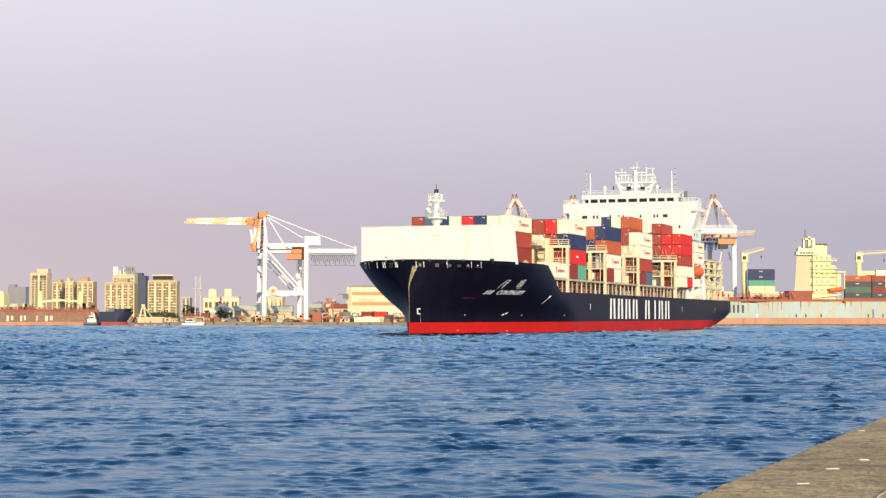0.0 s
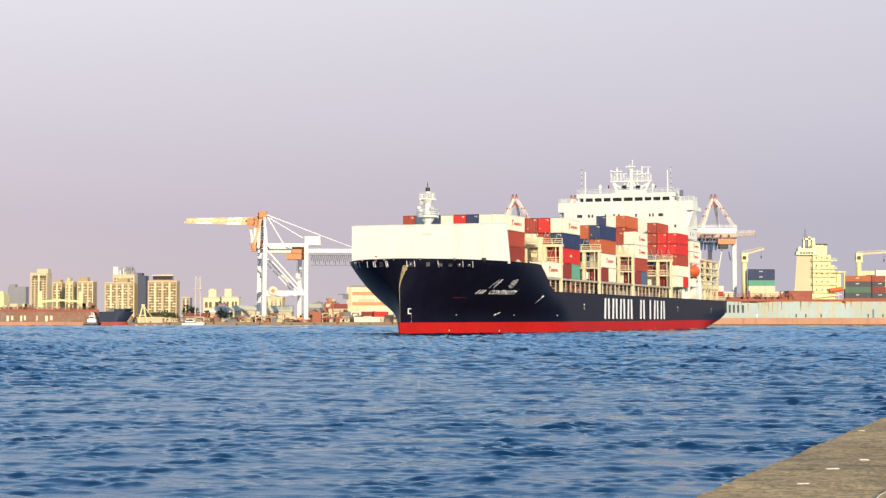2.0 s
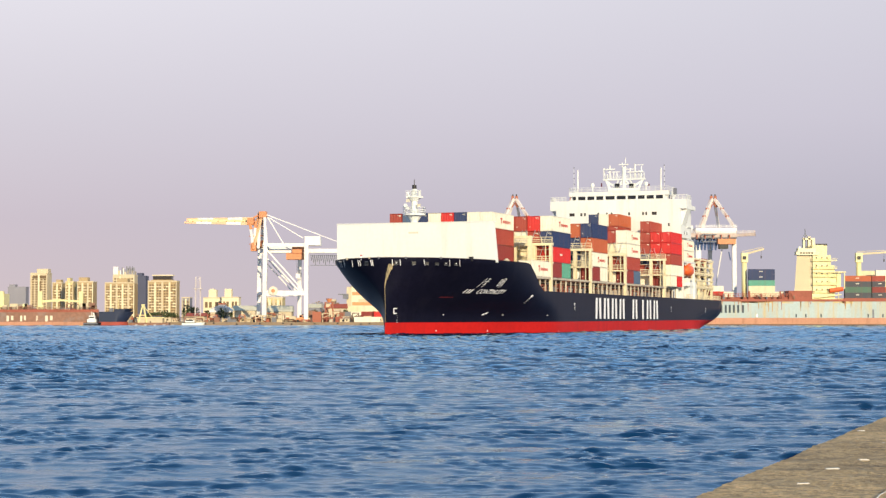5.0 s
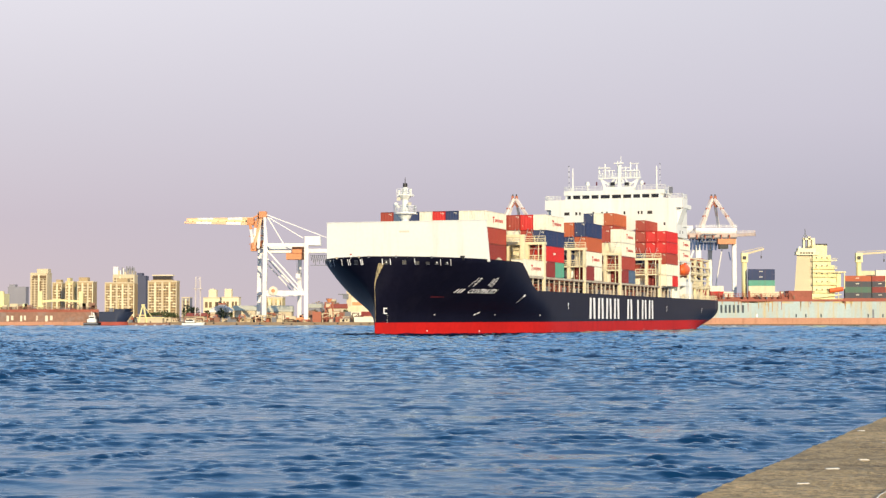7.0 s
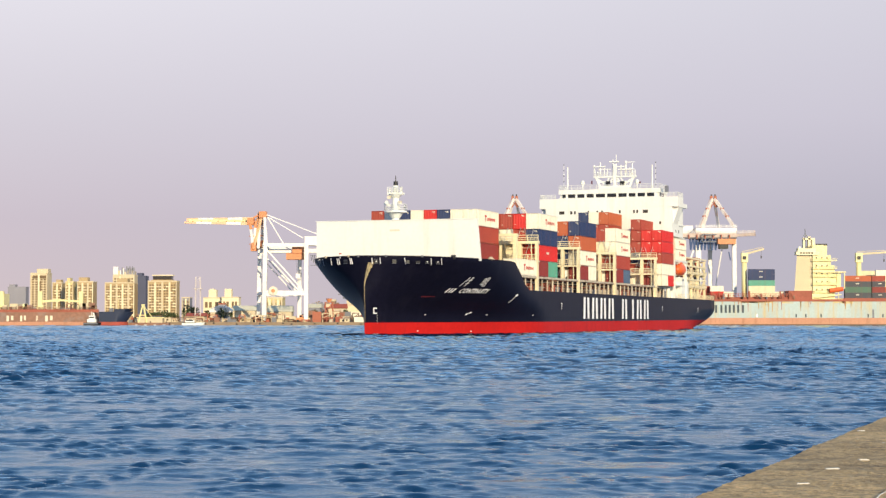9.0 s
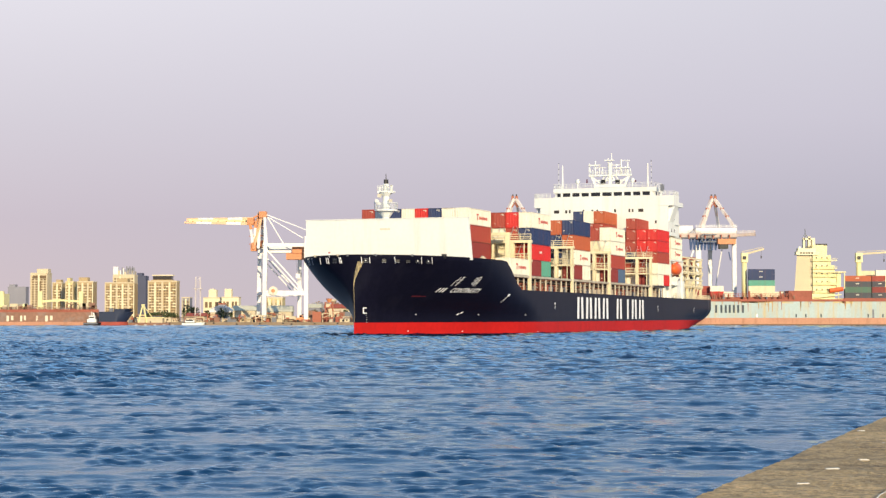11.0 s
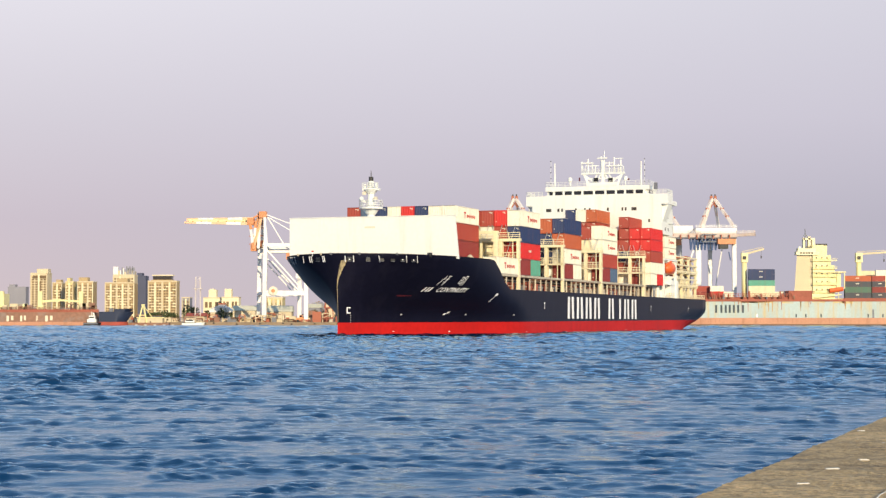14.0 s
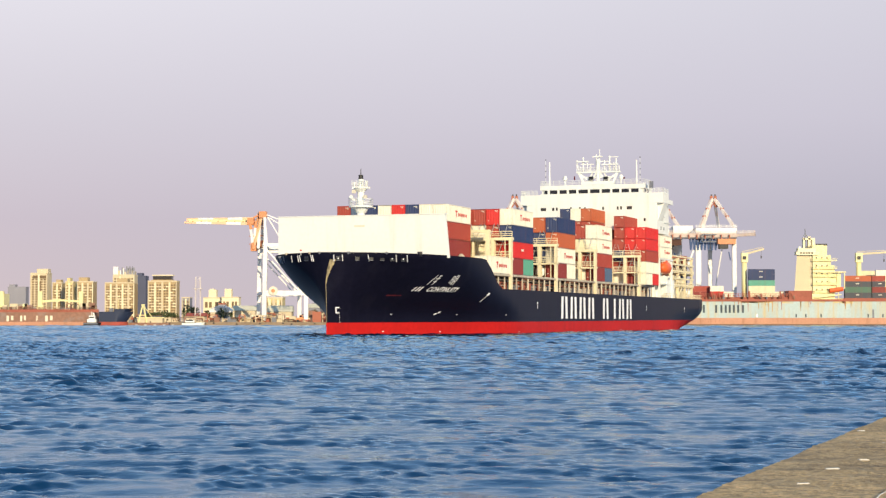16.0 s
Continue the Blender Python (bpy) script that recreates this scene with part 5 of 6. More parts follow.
        # black block in place of the shade inside the cab
        part("cab_opening_plate", boxes((x - 0.9, x + 0.7, 6.4, 6.7, 30.86, 32.43)), M["black"], c)
        part("hook", bars(((xt - 1.2, 8, zt), (xt - 1.2, 8, zt - 3.4), 0.12), ((xt - 1.2, 8, zt - 3.2), (xt - 1.2, 8, zt - 4.4), 0.5)), M["black"], c)


def stack(x, y, colours, base, length=12.19, pitch=2.6, mark="white", group="containers on the moored ship", where="stacked on the moored ship"):
    for k, c in enumerate(colours):
        m = pose(x + length / 2, y, base + k * pitch)
        container(c, length, m, pitch - 0.03, where, group, logo=(mark if c in ("navy", "grey", "blue", "orange") else None), flip=True)


feeder_ship()
stack(141.69, 843, ["cream", "cream", "green", "navy", "navy"], 13.34)
stack(154.24, 849, ["white"], 13.34, 6.06)
stack(116.34, 846, ["maroon", "brick"], 13.34)
stack(123.92, 842.5, ["red", "white"], 13.34, 6.06)
stack(129.15, 846, ["white"], 13.34, 6.06)
stack(186.14, 842, ["grey", "moss", "grey", "orange"], 12.82)
stack(198.9, 842.4, ["grey", "maroon", "grey", "brick"], 12.82, 6.06)
stack(200.78, 843, ["grey", "orange", "cream", "white", "white"], 12.82)
stack(212.80, 843, ["red", "navy", "white", "brick"], 12.82)
stack(195.03, 852, ["brick", "grey", "navy", "white", "cream"], 12.82)


# ---- ship-to-shore cranes ----
def gantry_side():
    """Crane seen from its side: boom low over the water, long back girder."""
    c = thing("gantry_crane", "white and orange ship-to-shore gantry crane on rails", "crane", pose(-85.31, 862, 1.6, 0, 0, 0))
    for d, off in ((0, 0.0), (26, -5.2)):
        for a, b, w in ((0.54, 1.07, 3.7 + (d > 5)), (20.39, 20.39, 1.9)):
            part("leg", bars(((a + off, d, 0.9), (b + off, d, 37.25), w, 1.8)), M["crane_white"], c)
            part("bogie", boxes((a + off - 2.4, a + off + 2.4, d - 1, d + 1, 0.35, 1.4)), M["rust_red"], c)
            for k in (-1.8, -0.6, 0.6, 1.8):
                part("wheel", bars(((a + off + k, d - 0.4, 0.35), (a + off + k, d + 0.4, 0.35), 0.35, 0.35, 10)), M["black"], c)
        part("portal_beam", bars(((0.54 + off, d, 13.91), (20.39 + off, d, 13.91), 1.6, 2.3)), M["crane_white"], c)
        part("upper_beam", bars(((0.54 + off, d, 36.71), (21.19 + off, d, 36.71), 1.2, 1.6)), M["crane_white"], c)
        part("brace", bars(((1.07 + off, d, 35.10), (18.78 + off, d, 15.25), 0.65, 0.65)), M["crane_white"], c)
        part("brace", bars(((3.76 + off, d + 2, 29.20), (16.63 + off, d + 2, 15.25), 0.6, 0.6)), M["crane_white"], c)
    for xb, zb in ((0.54, 13.91), (20.39, 13.91), (0.54, 36.71), (20.39, 36.71)):
        part("cross_beam", bars(((xb, 0, zb), (xb - 5.2, 26, zb), 1.4, 1.6)), M["crane_white"], c)
    # girder with walkway and festoon
    for d in (5, 10):
        part("girder", boxes((-2.95, 43.46, d - 0.5, d + 0.5, 33.22, 35.10)), M["crane_white"], c)
    part("girder_end", boxes((42.92, 43.99, 4, 11, 32.69, 36.18)), M["crane_white"], c)
    part("walkway", boxes((22.00, 43.46, 3.4, 4.2, 27.05, 27.32), (22.00, 43.46, 3.4, 4.2, 31.88, 32.15)), M["crane_grey"], c)
    for i in range(22):
        x = 22.26 + i * 0.95
        part("festoon_loop", bars(((x, 3.8, 31.88), (x + 0.35, 3.8, 31.88 - 2.6 - 2.6 * ((i * 7) % 5) / 5), 0.30), ((x + 0.35, 3.8, 31.88 - 2.6 - 2.6 * ((i * 7) % 5) / 5), (x + 0.8, 3.8, 31.88), 0.26)), M["crane_grey"], c)
    part("machine_house", boxes((19.31, 26.82, 3, 12, 36.71, 41.00)), M["crane_white"], c, "white machinery house")
    part("trolley", boxes((10.46, 20.12, 3.5, 11.5, 30.01, 32.96), (13.41, 18.78, 3, 12, 32.96, 36.18)), M["crane_orange"], c, "orange trolley cabin")
    part("spreader_cable", bars(((15.02, 6, 30.01), (15.56, 6, 23.03), 0.15), ((16.63, 6, 30.01), (16.36, 6, 23.03), 0.15)), M["crane_grey"], c)
    part("headblock", boxes((15.02, 17.17, 5, 9, 21.15, 23.30)), M["crane_white"], c)
    # apex frame
    for d, off in ((3, 0), (12, -1.6)):
        part("apex_leg", bars(((1.07 + off, d, 36.18), (-0.54 + off, 7.5, 52.54), 1.2, 1.0)), M["crane_white"], c)
        part("apex_leg", bars(((-5.10 + off, d, 35.10), (-1.34 + off, 7.5, 52.54), 1.1, 0.9)), M["crane_pale"], c)
        part("apex_leg", bars(((-2.68 + off, d, 35.10), (-2.68 + off, 7.5, 47.98), 1.3, 1.0)), M["crane_white"], c)
    part("apex", boxes((-2.68, 0.80, 5, 10, 50.12, 53.07)), M["crane_orange"], c)
    part("stay", bars(((-0.27, 7.5, 52.00), (28.43, 7.5, 41.00), 0.35), ((-0.27, 7.5, 51.47), (19.85, 7.5, 39.39), 0.4), ((0.00, 6, 51.73), (42.65, 6, 35.64), 0.28), ((1.07, 7.5, 50.66), (9.12, 7.5, 37.25), 0.5)), M["crane_white"], c)
    part("tie", bars(((-5.63, 7.5, 50.12), (-0.80, 7.5, 52.81), 0.6)), M["crane_orange"], c)
    # boom: two tapering pairs of beams in bands of white and faded orange
    edges = [-38.09, -32.46, -25.22, -18.24, -11.27, -5.36]
    for d, (l0, r0), (l1, r1) in ((4, (47.17, 46.37), (48.11, 47.79)), (11, (48.62, 48.62), (50.07, 50.55))):
        for k, (a, b) in enumerate(zip(edges, edges[1:])):
            u, v = (a - edges[0]) / 32.7, (b - edges[0]) / 32.7
            za, zb = l0 + (r0 - l0) * u, l0 + (r0 - l0) * v
            zc, zd = l1 + (r1 - l1) * u, l1 + (r1 - l1) * v
            bm = bmesh.new()
            pa = [bm.verts.new((a, d + q, z)) for q, z in ((-0.6, za), (0.6, za), (0.6, zc), (-0.6, zc))]
            pb = [bm.verts.new((b, d + q, z)) for q, z in ((-0.6, zb), (0.6, zb), (0.6, zd), (-0.6, zd))]
            for i in range(4):
                bm.faces.new((pa[i], pa[(i + 1) % 4], pb[(i + 1) % 4], pb[i]))
            bm.faces.new(pa)
            bm.faces.new(pb)
            part("boom_section", bm, M["crane_pale" if k % 2 == 0 else "crane_white"], c)
    # pale bar added in the gap for the far beam's bright side
    part("boom_gap_bar", bars(((-36.48, 7, 48.51), (-6.44, 7, 48.25), 0.9, 1.5)), M["yellow"], c)
    for k in range(7):
        x = -34.34 + k * 4.02
        part("boom_tie", bars(((x, 4, 48.11), (x, 11, 49.05), 0.35)), M["crane_orange"], c)
    part("boom_hinge", boxes((-8.05, -5.10, 3, 12, 46.64, 49.86)), M["crane_orange"], c)
    for xa, za, xb, zb, d in ((-6.71, 47.44, -5.10, 34.83, 3.0), (-4.02, 48.51, -5.36, 34.83, 5.0), (-2.41, 49.59, -3.76, 34.83, 7.0), (-1.07, 50.12, -1.88, 35.64, 9.0), (0.27, 50.12, 0.54, 36.71, 3.5)):
        p, q = Vector((xa, d, za)), Vector((xb, d, zb))
        for k in range(4):
            part("hanging_frame", bars((p.lerp(q, k / 4), p.lerp(q, (k + 1) / 4), 1.15, 1.15)), M["crane_orange" if k in (0, 3) and xa < 0.2 else "crane_white"], c)
    for k in range(3):
        part("hinge_collar", bars(((-6.97, 2.6, 44.76 - k * 3.75), (-1.07, 8.6, 45.30 - k * 3.75), 0.4)), M["crane_orange"], c)
    part("hinge_foot", boxes((-6.44, -3.76, 3, 9, 34.03, 36.98)), M["crane_orange"], c)
    part("hinge_foot", boxes((-3.49, -2.15, 4, 10, 35.10, 38.86)), M["crane_pale"], c)
    reel = part("cable_reel", bars(((4.83, -1.6, 14.98), (4.83, -0.9, 14.98), 2.1, 2.1, 20)), M["cream"], c, "round cable reel")
    part("hub", bars(((4.83, -1.9, 14.98), (4.83, -1.6, 14.98), 0.9, 0.9, 12)), M["crane_orange"], reel)


def gantry_end(x, top, y=905):
    """Crane seen along its boom: A-frame head on top of a white portal."""
    c = thing("gantry_crane", "white portal crane with red-tipped A-frame turned end on", "crane", pose(x, y, 1.6))
    for sx, foot, inner in ((-1, -7.6, -5.0), (1, 9.6, 4.6)):
        part("apex_leg", bars(((sx * 0.7, 0, top), (foot, -6, 46.96), 1.5, 1.3)), M["crane_worn"], c)
        part("apex_leg", bars(((sx * 0.5, 0, top), (inner, 10, 44.70), 1.3, 1.1)), M["crane_worn"], c)
        part("apex_tip", bars(((sx * 0.9, 0, top + 1.4), (sx * 1.5, 0, top - 4.2), 1.2, 1.3)), M["crane_red"], c, "rust-red tip")
        part("tip_brace", bars(((-1.2 * sx, -0.8, top - 1.0), (1.4 * sx, -0.8, top - 4.4), 0.35)), M["crane_red"], c)
        part("lantern", boxes((sx * 0.9 - 0.35, sx * 0.9 + 0.35, -0.4, 0.4, top + 1.4, top + 2.2)), M["black"], c)
    part("head_beam", boxes((-9.86, 10.42, -8, 8, 43.58, 46.67)), M["crane_white"], c)
    part("rear_beam", boxes((-19.2, 1.6, 9.5, 13, 43.58, 46.2)), M["crane_white"], c)
    part("machine_house", boxes((-20.0, -10.2, 0, 9, 43.9, 48.2)), M["crane_white"], c, "white machinery house")
    for p, w in ((-8.73, 2.53), (9.01, 1.97)):
        for d, off in ((-8, 0.0), (12, -9.0)):
            part("leg", boxes((p + off - w / 2, p + off + w / 2, d - 1, d + 1, 0, 43.58)), M["crane_white"], c)
        part("sill", bars(((p, -9, 0.9), (p - 9.0, 13, 0.9), 2.6, 1.8)), M["crane_white"], c)
    part("brace", bars(((-13.80, -8.6, 28.37), (-9.01, -8.6, 41.32), 0.8)), M["crane_white"], c)
    part("portal_beam", boxes((-18.8, 1.0, 11, 13, 13.72, 15.98)), M["crane_white"], c)
    part("boom", boxes((-24.5, 10.0, -10.4, -8.2, 41.9, 43.9)), M["boom_worn"], c, "weathered pale boom")
    # walkway, and a grey strip that gives the boom a shaded underside
    part("walkway", boxes((-24.5, 10.0, -11.6, -10.4, 41.3, 41.7), (-24.5, 10.0, -9.9, -8.8, 41.2, 41.9)), M["crane_grey"], c)
    for x in (-22, -18, -14, -10, -6, -2, 2, 6):
        part("boom_bracket", boxes((x, x + 0.5, -11.7, -10.3, 41.0, 43.2)), M["crane_red"], c)
    part("stay_bar", bars(((5.91, 11, 36.82), (1.97, 11, 14.29), 0.5)), M["crane_white"], c)
    for sx, foot in ((-1, -7.6), (1, 9.6)):
        for t in (0.35, 0.62):
            p = Vector((sx * 1.0, 0, top)).lerp(Vector((foot, -6, 46.96)), t)
            part("collar", boxes((p.x - 0.85, p.x + 0.85, p.y - 0.8, p.y + 0.8, p.z - 0.35, p.z + 0.5)), M["crane_red"], c)
    bm = bmesh.new()
    railing(bm, [(-24.5, -10.3, 43.9), (9.86, -10.3, 43.9), (18.6, -12.6, 43.9)], 1.2, 2.6, 0.09)
    part("boom_rail", bm, M["crane_worn"], c)
    bm = bmesh.new()
    railing(bm, [(-9.8, -8.1, 46.8), (10.4, -8.1, 46.8)], 1.2, 2.4, 0.08)
    part("head_rail", bm, M["crane_white"], c)
    part("boom_tip", bars(((9.9, -9.3, 43.0), (18.9, -12.0, 43.3), 1.8, 1.5)), M["boom_worn"], c, "weathered pale boom tip")
    part("trolley", boxes((0.4, 9.3, -12, -6, 38.5, 41.1)), M["crane_orange"], c, "orange operator trolley")
    part("cabin", boxes((1.2, 5.6, -11.5, -7, 36.2, 38.5)), M["black"], c)
    part("rope_frame", boxes((-7.60, -0.28, -12.4, -12, 39.35, 39.91), (-7.60, -0.28, -12.4, -12, 43.01, 43.43), (-7.60, -7.18, -12.4, -12, 39.35, 43.43), (-3.66, -3.38, -12.4, -12, 39.35, 43.43)), M["crane_grey"], c)
    for i in range(8):
        a = -12.95 + i * 1.75
        part("festoon_loop", bars(((a, -9, 41.2), (a + 0.42, -9, 35.6), 0.8), ((a + 0.42, -9, 35.6), (a + 1.27, -9, 41.2), 0.7)), M["crane_blue"], c)
    part("hoist_rope", bars(((6.20, -9, 34.85), (7.04, -9, 30.62), 0.5)), M["crane_blue"], c)


gantry_side()
gantry_end(134.91, 61.60)
gantry_end(35.77, 61.60)
gantry_end(109.6, 61.60, 917)
gantry_end(65.4, 61.60, 911)


# ---- town behind the shore ----
def windows(parent, x0, x1, y, z0, z1, cols, rows, w=0.72, h=0.58, mat="window_town"):
    cw, ch = (x1 - x0) / cols, (z1 - z0) / rows
    me = finish(boxes((-cw * w / 2, cw * w / 2, -0.12, 0.25, -ch * h / 2, ch * h / 2)), "window", M[mat])
    sill = finish(boxes((-cw * w / 2 - 0.1, cw * w / 2 + 0.1, -0.45, 0.2, -0.12, 0.12)), "sill", M["facade_pale"])
    for i in range(cols):
        for j in range(rows):
            p = shared("window", me, parent, pose(x0 + cw * (i + 0.5), y, z0 + ch * (j + 0.5)))
            if h < 0.7:
                shared("sill", sill, p, pose(0, 0, -ch * h / 2))


def tower(x0, x1, top_z, dist, mat, label, depth=14, bays=4, rows=12, top=None, balconies=True, ribs=True, trim="facade_pale"):
    rng = random.Random(int(x0 * 7))
    depth = min(depth, 18)
    w, hgt = x1 - x0 - dist / 400, top_z - 1.6
    b = thing("apartment_building", label, "building", pose(x0, dist, 1.6), "town blocks")
    part("wall", boxes((0, w, 0, depth, 0, hgt)), M[mat], b)
    part("roof", boxes((-0.2, w + 0.2, -0.2, depth + 0.2, hgt, hgt + 1.0)), M[trim], b)
    if ribs:
        for i in range(bays + 1):
            x = w * i / bays
            part("pier", boxes((max(0, x - 0.8), min(w, x + 0.8), -1.1, 0, 0, hgt - 0.5)), M["facade_bright" if i % 2 else "facade_pale"], b)
    for i in range(bays):
        if rows:
            windows(b, w * i / bays + 0.9, w * (i + 1) / bays - 0.9, 0, 3.5, hgt - 2, 2, rows, 0.66, 0.66)
        if balconies:
            x0b, x1b = w * i / bays + 0.8, w * (i + 1) / bays - 0.8
            cut = x0b + (x1b - x0b) * rng.uniform(0.4, 0.65)
            mes = [finish(boxes((p, q, -d, 0, 0, 1.1)), "balcony", M[k]) for p, q, d, k in ((x0b, cut, 1.3, "facade_bright"), (x0b, x1b, 1.0, "facade_pale"), (cut, x1b, 1.3, "facade_bright"), (x0b, x1b, 0.7, "facade"))]
            for j in range(rows):
                shared("balcony", rng.choice(mes), b, pose(0, 0, 3.0 + (hgt - 5.5) * j / rows))
    for (a, c, hh, d0) in top or ():
        part("penthouse", boxes((w * a, w * c, d0, depth * 0.8, hgt + 1, hgt + 1 + hh * dist / 3200)), M[mat], b)
    return b


def roof_tanks(b, w, top, seed):
    rng = random.Random(seed)
    part("stair_tower", boxes((0.2, 4.6, 0.6, 6, top, top + 7.5)), M["crane_white"], b, "white stair tower")
    for i in range(11):
        x, h, r = w * (0.26 + 0.068 * i) + rng.uniform(-0.3, 0.3), rng.uniform(3.5, 7.0) + 0.28 * i, rng.uniform(0.55, 1.0)
        # the grey tanks carry their shade in the colour
        part("roof_tank", bars(((x, 2.5, top), (x, 2.5, top + h), r, r * 0.9, 8)), M["crane_white" if i in (1, 3) else "facade_pale" if i == 0 else "crane_grey" if i % 3 == 0 else "facade_grey"], b)


slim = tower(-368.06, -348.90, 44.23, 1620, "facade_pale", "tall slim tan tower block with a dark top storey", 20, 2, 17, [(0.35, 1.0, 7, 2)], False)
tower(-359.15, -346.15, 36.69, 1670, "facade", "tan apartment block with balconies", 20, 2, 12, [(0.3, 0.8, 5, 3)])
tower(-340.95, -329.73, 37.10, 1640, "facade_yellow", "yellowish apartment block by the harbour", 20, 2, 12, [(0.1, 0.5, 6, 3)])
tower(-328.22, -309.96, 36.88, 1630, "facade", "tan apartment block with a stepped roof", 22, 3, 12, [(0.05, 0.6, 7, 3)])
tower(-301.50, -271.25, 35.66, 1620, "facade", "broad tan apartment block with columns of balconies", 26, 5, 12, [(0.4, 0.75, 7, 2)])
tanked = tower(-316.26, -291.34, 45.71, 1740, "facade_pale", "pale apartment block with roof tanks behind others", 20, 3, 14, [(0.0, 0.2, 6, 2), (0.5, 0.6, 5, 2), (0.66, 0.75, 8, 2), (0.85, 0.97, 6, 2)])
tower(-301.37, -286.96, 45.60, 1780, "slate", "slate blue windowless tower block painted as in shade", 20, 2, 0, [(0.1, 0.6, 5, 3)], False, False, "slate")
broad = tower(-263.19, -233.44, 37.18, 1620, "facade", "broad tan block with a recessed crown", 26, 4, 12, [(0.15, 0.8, 8, 3), (0.1, 0.85, 1.5, 1)])
tower(-589.52, -558.90, 47.58, 2460, "facade_grey", "distant grey block in the haze", 20, 4, 0, [(0.05, 0.4, 4, 2)], False, False, "facade_grey")
tower(-428.27, -403.32, 27.34, 1670, "facade_yellow", "low yellowish block by the harbour", 20, 3, 8, None, True)
tower(-220.37, -197.5, 23.0, 1670, "facade_bright", "low cream building with roof rooms", 20, 2, 2, [(0.25, 0.62, 13, 2), (0.3, 0.5, 15, 4)], False, False)
tower(-201.0, -181.5, 23.2, 1650, "facade_bright", "low pale yellow building with a stair tower", 20, 2, 2, [(0.15, 0.55, 14, 2)], False, False)
tower(-245.87, -234.17, 23.68, 1710, "facade_grey", "low grey building behind trees", 20, 2, 5, None, False)
tower(-97.72, -85.90, 14.51, 1000, "facade_yellow", "yellow warehouse block behind the crane", 18, 4, 3, None, False)
tower(-243.93, -227.58, 9.28, 1010, "facade_pale", "low pale harbour buildings", 16, 5, 2, [(0.2, 0.5, 5, 2)], False)
tower(-25.88, -13.56, 10.99, 990, "facade_pale", "low pale office building", 16, 4, 3, None, False)


roof_tanks(tanked, 21.0, 45.1, 4)
# solid dark pieces added where the recesses would lie in shade
part("recess_shade_block", boxes((2.32, 14.79, -0.75, 0.1, 38.57, 41.18)), M["window_town"], slim, "dark slab for the shade of an open top storey")
part("slot_shade_strip", boxes((6.38, 9.28, -0.8, 0.05, 5.80, 36.25)), M["window_town"], slim, "dark strip for the shade in a recess")
part("recess_shade_block", boxes((4.35, 21.02, 0.4, 9, 37.55, 40.31)), M["window_dark"], broad, "dark block for the shade of a recessed crown")
part("roof_slab", boxes((3.48, 22.33, 0.0, 10, 40.89, 41.76)), M["facade_bright"], broad)


def shed(x0, x1, eave, ridge, dist, wall_mat, roof_mat, label, stripes=(), depth=13):
    w, e, r = x1 - x0, eave - 1.6, ridge - 1.6
    b = thing("warehouse", label, "warehouse", pose(x0, dist, 1.6), "harbour sheds")
    part("wall", boxes((0, w, 0, depth, 0, e)), M[wall_mat], b)
    bm = bmesh.new()
    vs = [bm.verts.new(p) for p in ((-0.5, -0.6, e), (w + 0.5, -0.6, e), (w + 0.5, depth / 2, r), (-0.5, depth / 2, r), (-0.5, depth + 0.6, e), (w + 0.5, depth + 0.6, e))]
    bm.faces.new((vs[0], vs[1], vs[2], vs[3]))
    bm.faces.new((vs[3], vs[2], vs[5], vs[4]))
    bm.faces.new((vs[0], vs[3], vs[4]))
    bm.faces.new((vs[1], vs[5], vs[2]))
    part("roof", bm, M[roof_mat], b)
    for a, c in stripes:
        part("stripe", boxes((0.4 if a else 0, w, -0.06, 0, c - 1.6, a - 1.6)), M["stripe"], b, "orange painted stripe")
    n = max(2, int(w / 9))
    for i in range(n):
        x = w * (i + 0.5) / n
        part("door", boxes((x - 1.8, x + 1.8, -0.12, 0.1, 0, min(4, e * 0.6))), M["roof_grey"], b)
    return b, w, e


b, w, e = shed(-48.40, -21.51, 20.29, 21.19, 960, "facade_warm", "facade_pale", "pale cream warehouse with two orange stripes", ((17.60, 15.81), (12.23, 10.43)))
part("sign_bar", boxes((w * 0.14, w * 0.46, -0.1, 0, 10.79, 12.28)), M["facade_pale"], b, "plain illegible sign")
part("stair_tower", boxes((-2.6, 0, 0.2, 12, 0, e)), M["facade_pale"], b)
part("vent_hood", boxes((-4.5, -1.5, -1.2, 0.2, 12.28, 14.67), (-7, -1.5, -1.0, 0, 14.37, 14.97)), M["crane_grey"], b)
shed(-107.67, -96.09, 7.58, 10.18, 930, "facade_pale", "roof_grey", "low pale shed with grey roof")
shed(-89.73, -77.57, 7.00, 10.18, 930, "facade_pale", "roof_grey", "low shed with a pale grey roof")
shed(-71.41, -65.13, 9.24, 11.33, 960, "facade_grey", "roof_grey", "small grey harbour shed")
shed(-61.14, -50.32, 8.80, 11.14, 940, "facade_pale", "roof_red", "small shed with a red roof")
shed(-218.24, -205.21, 7.00, 8.73, 930, "facade_pale", "roof_red", "low shed with red sheet roof")
shed(-35.33, -23.01, 4.01, 5.65, 880, "facade_pale", "roof_grey", "low pale harbour office")
shed(-127.17, -118.20, 4.61, 6.29, 900, "facade_pale", "roof_red", "small shed with reddish roof")


